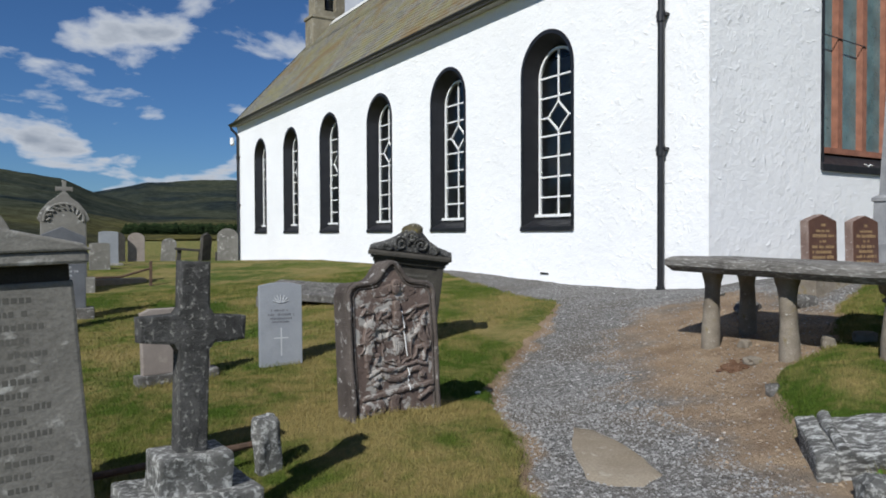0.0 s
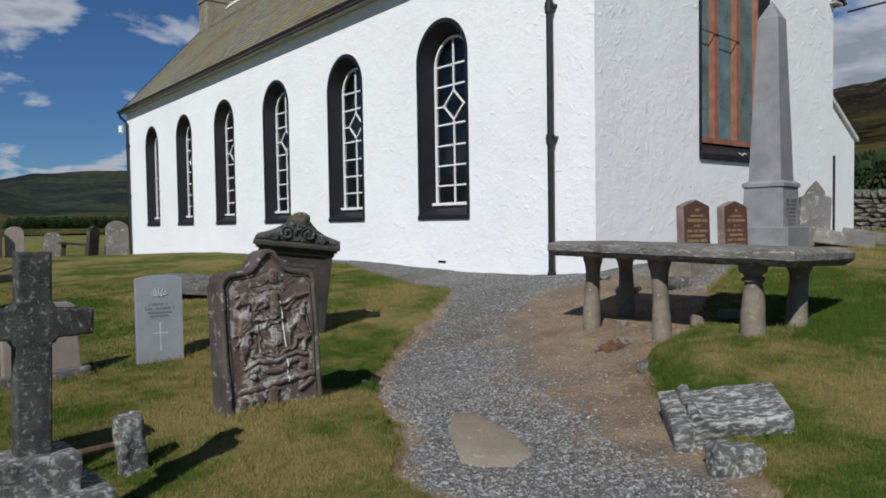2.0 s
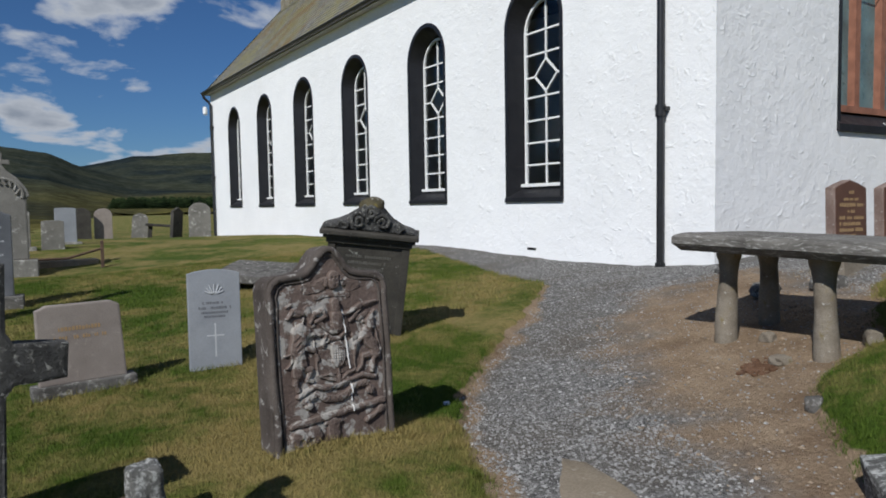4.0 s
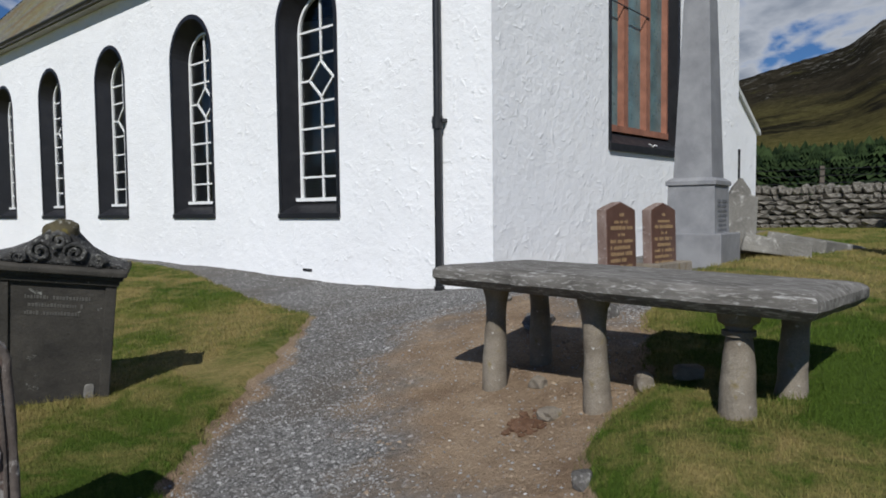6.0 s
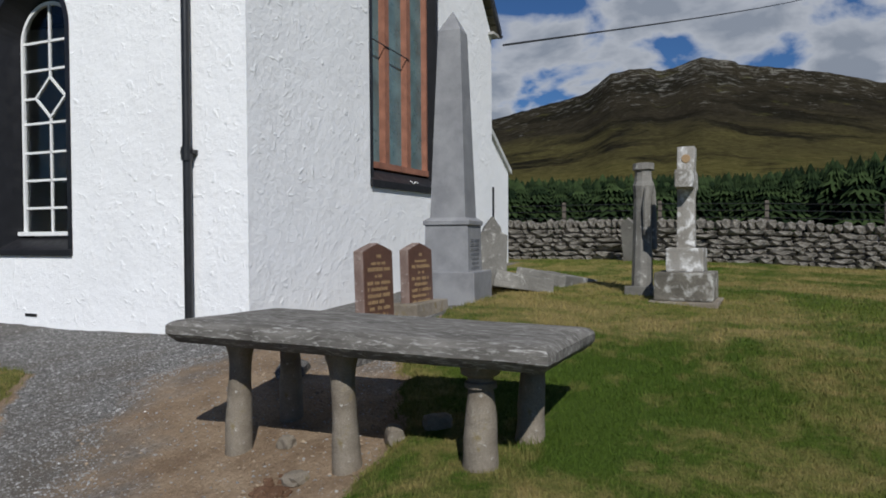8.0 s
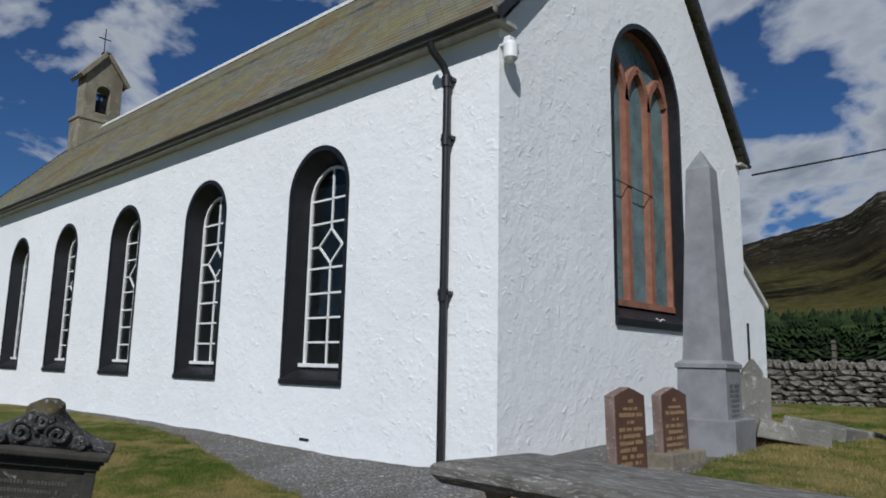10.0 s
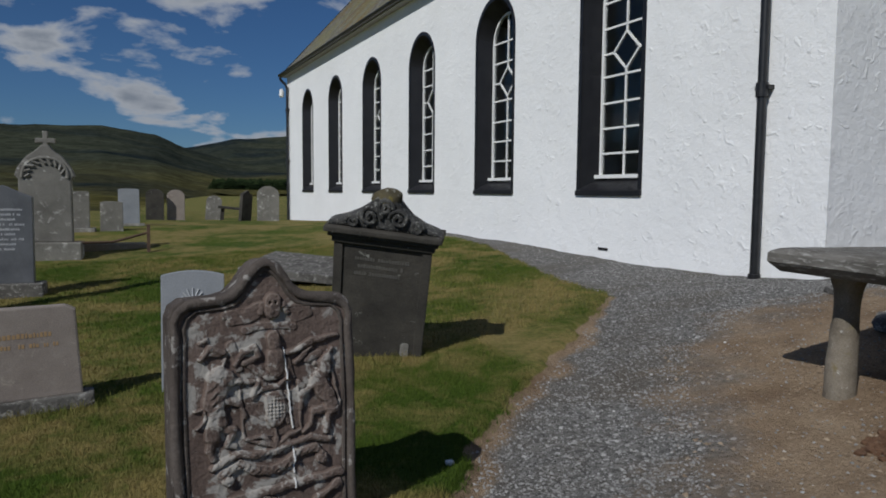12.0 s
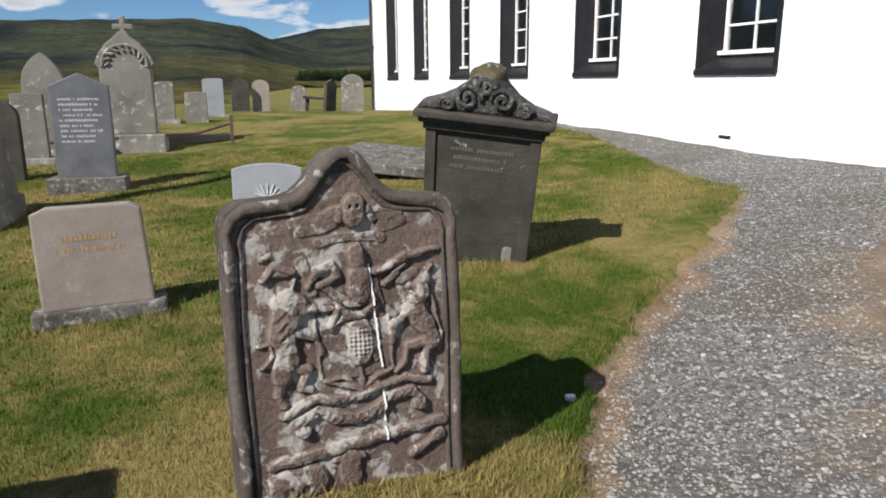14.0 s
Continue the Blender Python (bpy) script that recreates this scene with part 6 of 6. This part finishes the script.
def hill(name, label, az0, az1, sky, r0, r1, mat, power, rough, base, crag=0.06, beyond=1.15, dense=1):
    """A hillside whose crest stands at the distance r1: sky holds (azimuth, elevation) of its crest in degrees."""
    na, nr = 260 * dense, 90 * dense
    sa, se = [p[0] for p in sky], [p[1] for p in sky]
    verts = []
    for j in range(nr + 1):
        f = j / nr * beyond
        r = r0 + (r1 - r0) * f
        for i in range(na + 1):
            az = az0 + (az1 - az0) * i / na
            el = float(np.interp(az, sa, se))
            e0 = math.degrees(math.atan2(base - 1.4, r0))
            el += crag * noise.noise(Vector((az * 0.7, 0.3, r1))) + 0.5 * crag * noise.noise(Vector((az * 2.3, 5.3, r1)))
            ee = e0 + (el - e0) * min(f, 1.0) ** power
            x, y = r * math.sin(radians(az)), r * math.cos(radians(az))
            v = Vector((x, y, 0)) / r1
            amp = rough * r1 * max(0.0, min(1, f * 3)) * (1.0 if f < 0.7 else max(0.06, 1 - (f - 0.7) * 3.3))
            z = 1.4 + r * math.tan(radians(ee)) - max(0, f - 1) * r1 * 0.12 + amp * (noise.noise(v * 9) + 0.5 * noise.noise(v * 21) + 0.25 * noise.noise(v * 47) + (dense - 1) * (0.45 * noise.noise(v * 80) + 0.3 * noise.noise(v * 170)))
            verts.append((x, y, z))
    w = na + 1
    faces = [(j * w + i, j * w + i + 1, (j + 1) * w + i + 1, (j + 1) * w + i) for j in range(nr) for i in range(na)]
    me = bpy.data.meshes.new(name)
    me.from_pydata(verts, [], faces)
    me.materials.append(M[mat])
    me.shade_smooth()
    tagged(new(name, me), label, "hill", kind="structure")


hill("backdrop_hill_north", "long rounded heather moorland hills, cloud shadow in their colour", -60, 22, [(-60, 3.0), (-30, 3.8), (-12.3, 4.06), (-6.5, 4.33), (-0.1, 4.6), (3.5, 4.1), (6.0, 3.05), (9, 2.3), (13, 1.5), (22, 0.5)], 120, 1500, "moor_l", 0.62, 0.003, -6.5)
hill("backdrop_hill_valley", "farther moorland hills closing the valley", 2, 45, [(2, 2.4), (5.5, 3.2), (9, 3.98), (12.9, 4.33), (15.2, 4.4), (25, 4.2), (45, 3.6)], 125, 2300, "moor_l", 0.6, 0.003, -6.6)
hill("backdrop_hill_east", "craggy heather-covered hill with cloud shadow coloured in", 45, 150, [(45, 7.4), (60, 8.4), (70.5, 9.7), (74.5, 10.7), (77.5, 11.4), (78.8, 12.2), (79.7, 12.9), (81.1, 13.15), (82.8, 13.2), (83.1, 12.9), (84.6, 13.0), (86.3, 13.55), (87.8, 13.3), (88.8, 13.1), (89.0, 12.9), (91.3, 12.4), (94.3, 11.85), (99, 10.5), (115, 6.8), (150, 4)], 75, 620, "moor_r", 0.6, 0.0016, 0.5, 0.12, 1.15, 2)


# ---- grass and gravel ----
def scatter():
    rng = np.random.default_rng(4)

    def chips(x, y, size, name, label, lo, hi, white):
        n, z = len(x), heights(x, y)
        octa = np.array([(1, 0, 0), (-0.3, 0.9, 0.1), (-0.8, -0.5, 0), (0.3, -0.9, -0.1), (0.1, 0.1, 0.6), (0, 0, -0.5)])
        tri = np.array([(0, 1, 4), (1, 2, 4), (2, 3, 4), (3, 0, 4), (1, 0, 5), (2, 1, 5), (3, 2, 5), (0, 3, 5)])
        a = rng.uniform(0, math.tau, n)
        p = octa[None] * rng.uniform(0.6, 1.3, (n, 6, 3)) * size[:, None, None]
        q = np.stack([p[..., 0] * np.cos(a)[:, None] - p[..., 1] * np.sin(a)[:, None], p[..., 0] * np.sin(a)[:, None] + p[..., 1] * np.cos(a)[:, None], p[..., 2]], -1)
        q += np.stack([x, y, z + size * 0.2], -1)[:, None]
        f = (tri[None] + 6 * np.arange(n)[:, None, None]).reshape(-1, 3)
        me = bpy.data.meshes.new(name)
        me.from_pydata(q.reshape(-1, 3).tolist(), [], f.tolist())
        m, nn, l, b = shader(name, 0.9)
        isl = nn.new("ShaderNodeNewGeometry").outputs["Random Per Island"]
        c = mix(nn, l, ramp(nn, l, isl, white, white + 0.005), ramp(nn, l, isl, 0.0, 0.93, lo, hi), (0.6, 0.58, 0.55))
        l.new(c, b.inputs["Base Color"])
        me.materials.append(m)
        tagged(new(name, me), label, "gravel", kind="stuff")

    def lawn(x0, x1, y0, y1, density, h, w, name, label):
        n = int((x1 - x0) * (y1 - y0) * density)
        x, y = rng.uniform(x0, x1, n), rng.uniform(y0, y1, n)
        keep = turf(x, y) > -0.01 + rng.uniform(-0.05, 0.02, n)
        x, y = x[keep], y[keep]
        z, n = heights(x, y), len(x)
        a, lean = rng.uniform(0, math.tau, n), rng.uniform(0.1, 0.9, n)
        hh, ww = h * rng.uniform(0.5, 1.25, n), w * rng.uniform(0.7, 1.3, n)
        edge = turf(x, y)
        hh = hh * (1 + 0.45 * np.exp(-(np.clip(edge, 0, 1) / 0.06) ** 2))
        dx, dy, b = np.cos(a), np.sin(a), rng.uniform(0, math.tau, n)
        tx, ty = x + lean * hh * np.cos(b), y + lean * hh * np.sin(b)
        v = np.stack([np.c_[x - ww * dx, y - ww * dy, z - 0.006], np.c_[x + ww * dx, y + ww * dy, z - 0.006], np.c_[tx, ty, z + hh]], 1).reshape(-1, 3)
        me = bpy.data.meshes.new(name)
        me.vertices.add(3 * n)
        me.vertices.foreach_set("co", v.ravel().astype(np.float32))
        me.loops.add(3 * n)
        me.loops.foreach_set("vertex_index", np.arange(3 * n, dtype=np.int32))
        me.polygons.add(n)
        me.polygons.foreach_set("loop_start", np.arange(0, 3 * n, 3, dtype=np.int32))
        me.update(calc_edges=True)
        me.materials.append(M["blade"])
        tagged(new(name, me), label, "grass", kind="stuff")

    lawn(0.0, 4.2, 2.2, 6.2, 9000, 0.024, 0.0022, "grass", "short green grass with dry blades beside the path")
    lawn(2.5, 7.5, -0.6, 4.2, 7000, 0.024, 0.0024, "grass", "short tufted grass round the table tomb")
    lawn(-3.0, 7.0, 6.2, 13.0, 2200, 0.03, 0.004, "grass", "short mown grass among the graves")
    lawn(6.0, 17.0, -4.0, 5.2, 1500, 0.03, 0.0045, "grass", "short mown grass before the stone wall")

    bases = [(1.72, 2.6, 3.86, 4.02), (1.9, 2.4, 6.12, 6.24), (0.85, 1.6, 6.02, 6.16), (3.1, 3.75, 6.0, 6.4), (1.12, 1.4, 3.78, 3.95), (0.3, 1.15, 2.9, 3.05), (4.9, 5.6, 2.02, 2.3), (3.25, 3.9, 1.35, 1.75)]
    for x0, x1, y0, y1 in bases:
        lawn(x0, x1, y0, y1, 2600, 0.055, 0.0026, "grass_tuft", "longer uncut grass at the foot of a stone")

    n = 5200
    x, y = rng.uniform(2.8, 7.2, n), rng.uniform(0.8, 5.2, n)
    keep = (signed(BARE, x, y) > -0.15) & (turf(x, y) < -0.02)
    x, y = x[keep], y[keep]
    chips(x, y, 0.005 + 0.013 * rng.random(len(x)) ** 3, "soil_clods", "crumbled brown soil clods and small stones", (0.17, 0.12, 0.078), (0.33, 0.255, 0.175), 0.992)

    n = 150000
    x, y = rng.uniform(1.2, 7.6, n), rng.uniform(1.2, 8.5, n)
    g = turf(x, y)
    keep = (g < -0.06) & (signed(FLAG, x, y) < 0.03 * rng.random(n)) & (rng.random(n) < np.clip(1.45 - 0.17 * y, 0.3, 1)) & ((signed(BARE, x, y) < 0) | (rng.random(n) < 0.12)) & (x < 7.65)
    x, y = x[keep], y[keep]
    n = len(x)
    size = 0.0042 + 0.0085 * rng.random(n) ** 2.2
    chips(x, y, size, "gravel", "loose grey angular gravel chips with a few white ones", (0.165, 0.16, 0.15), (0.335, 0.327, 0.31), 0.993)


scatter()
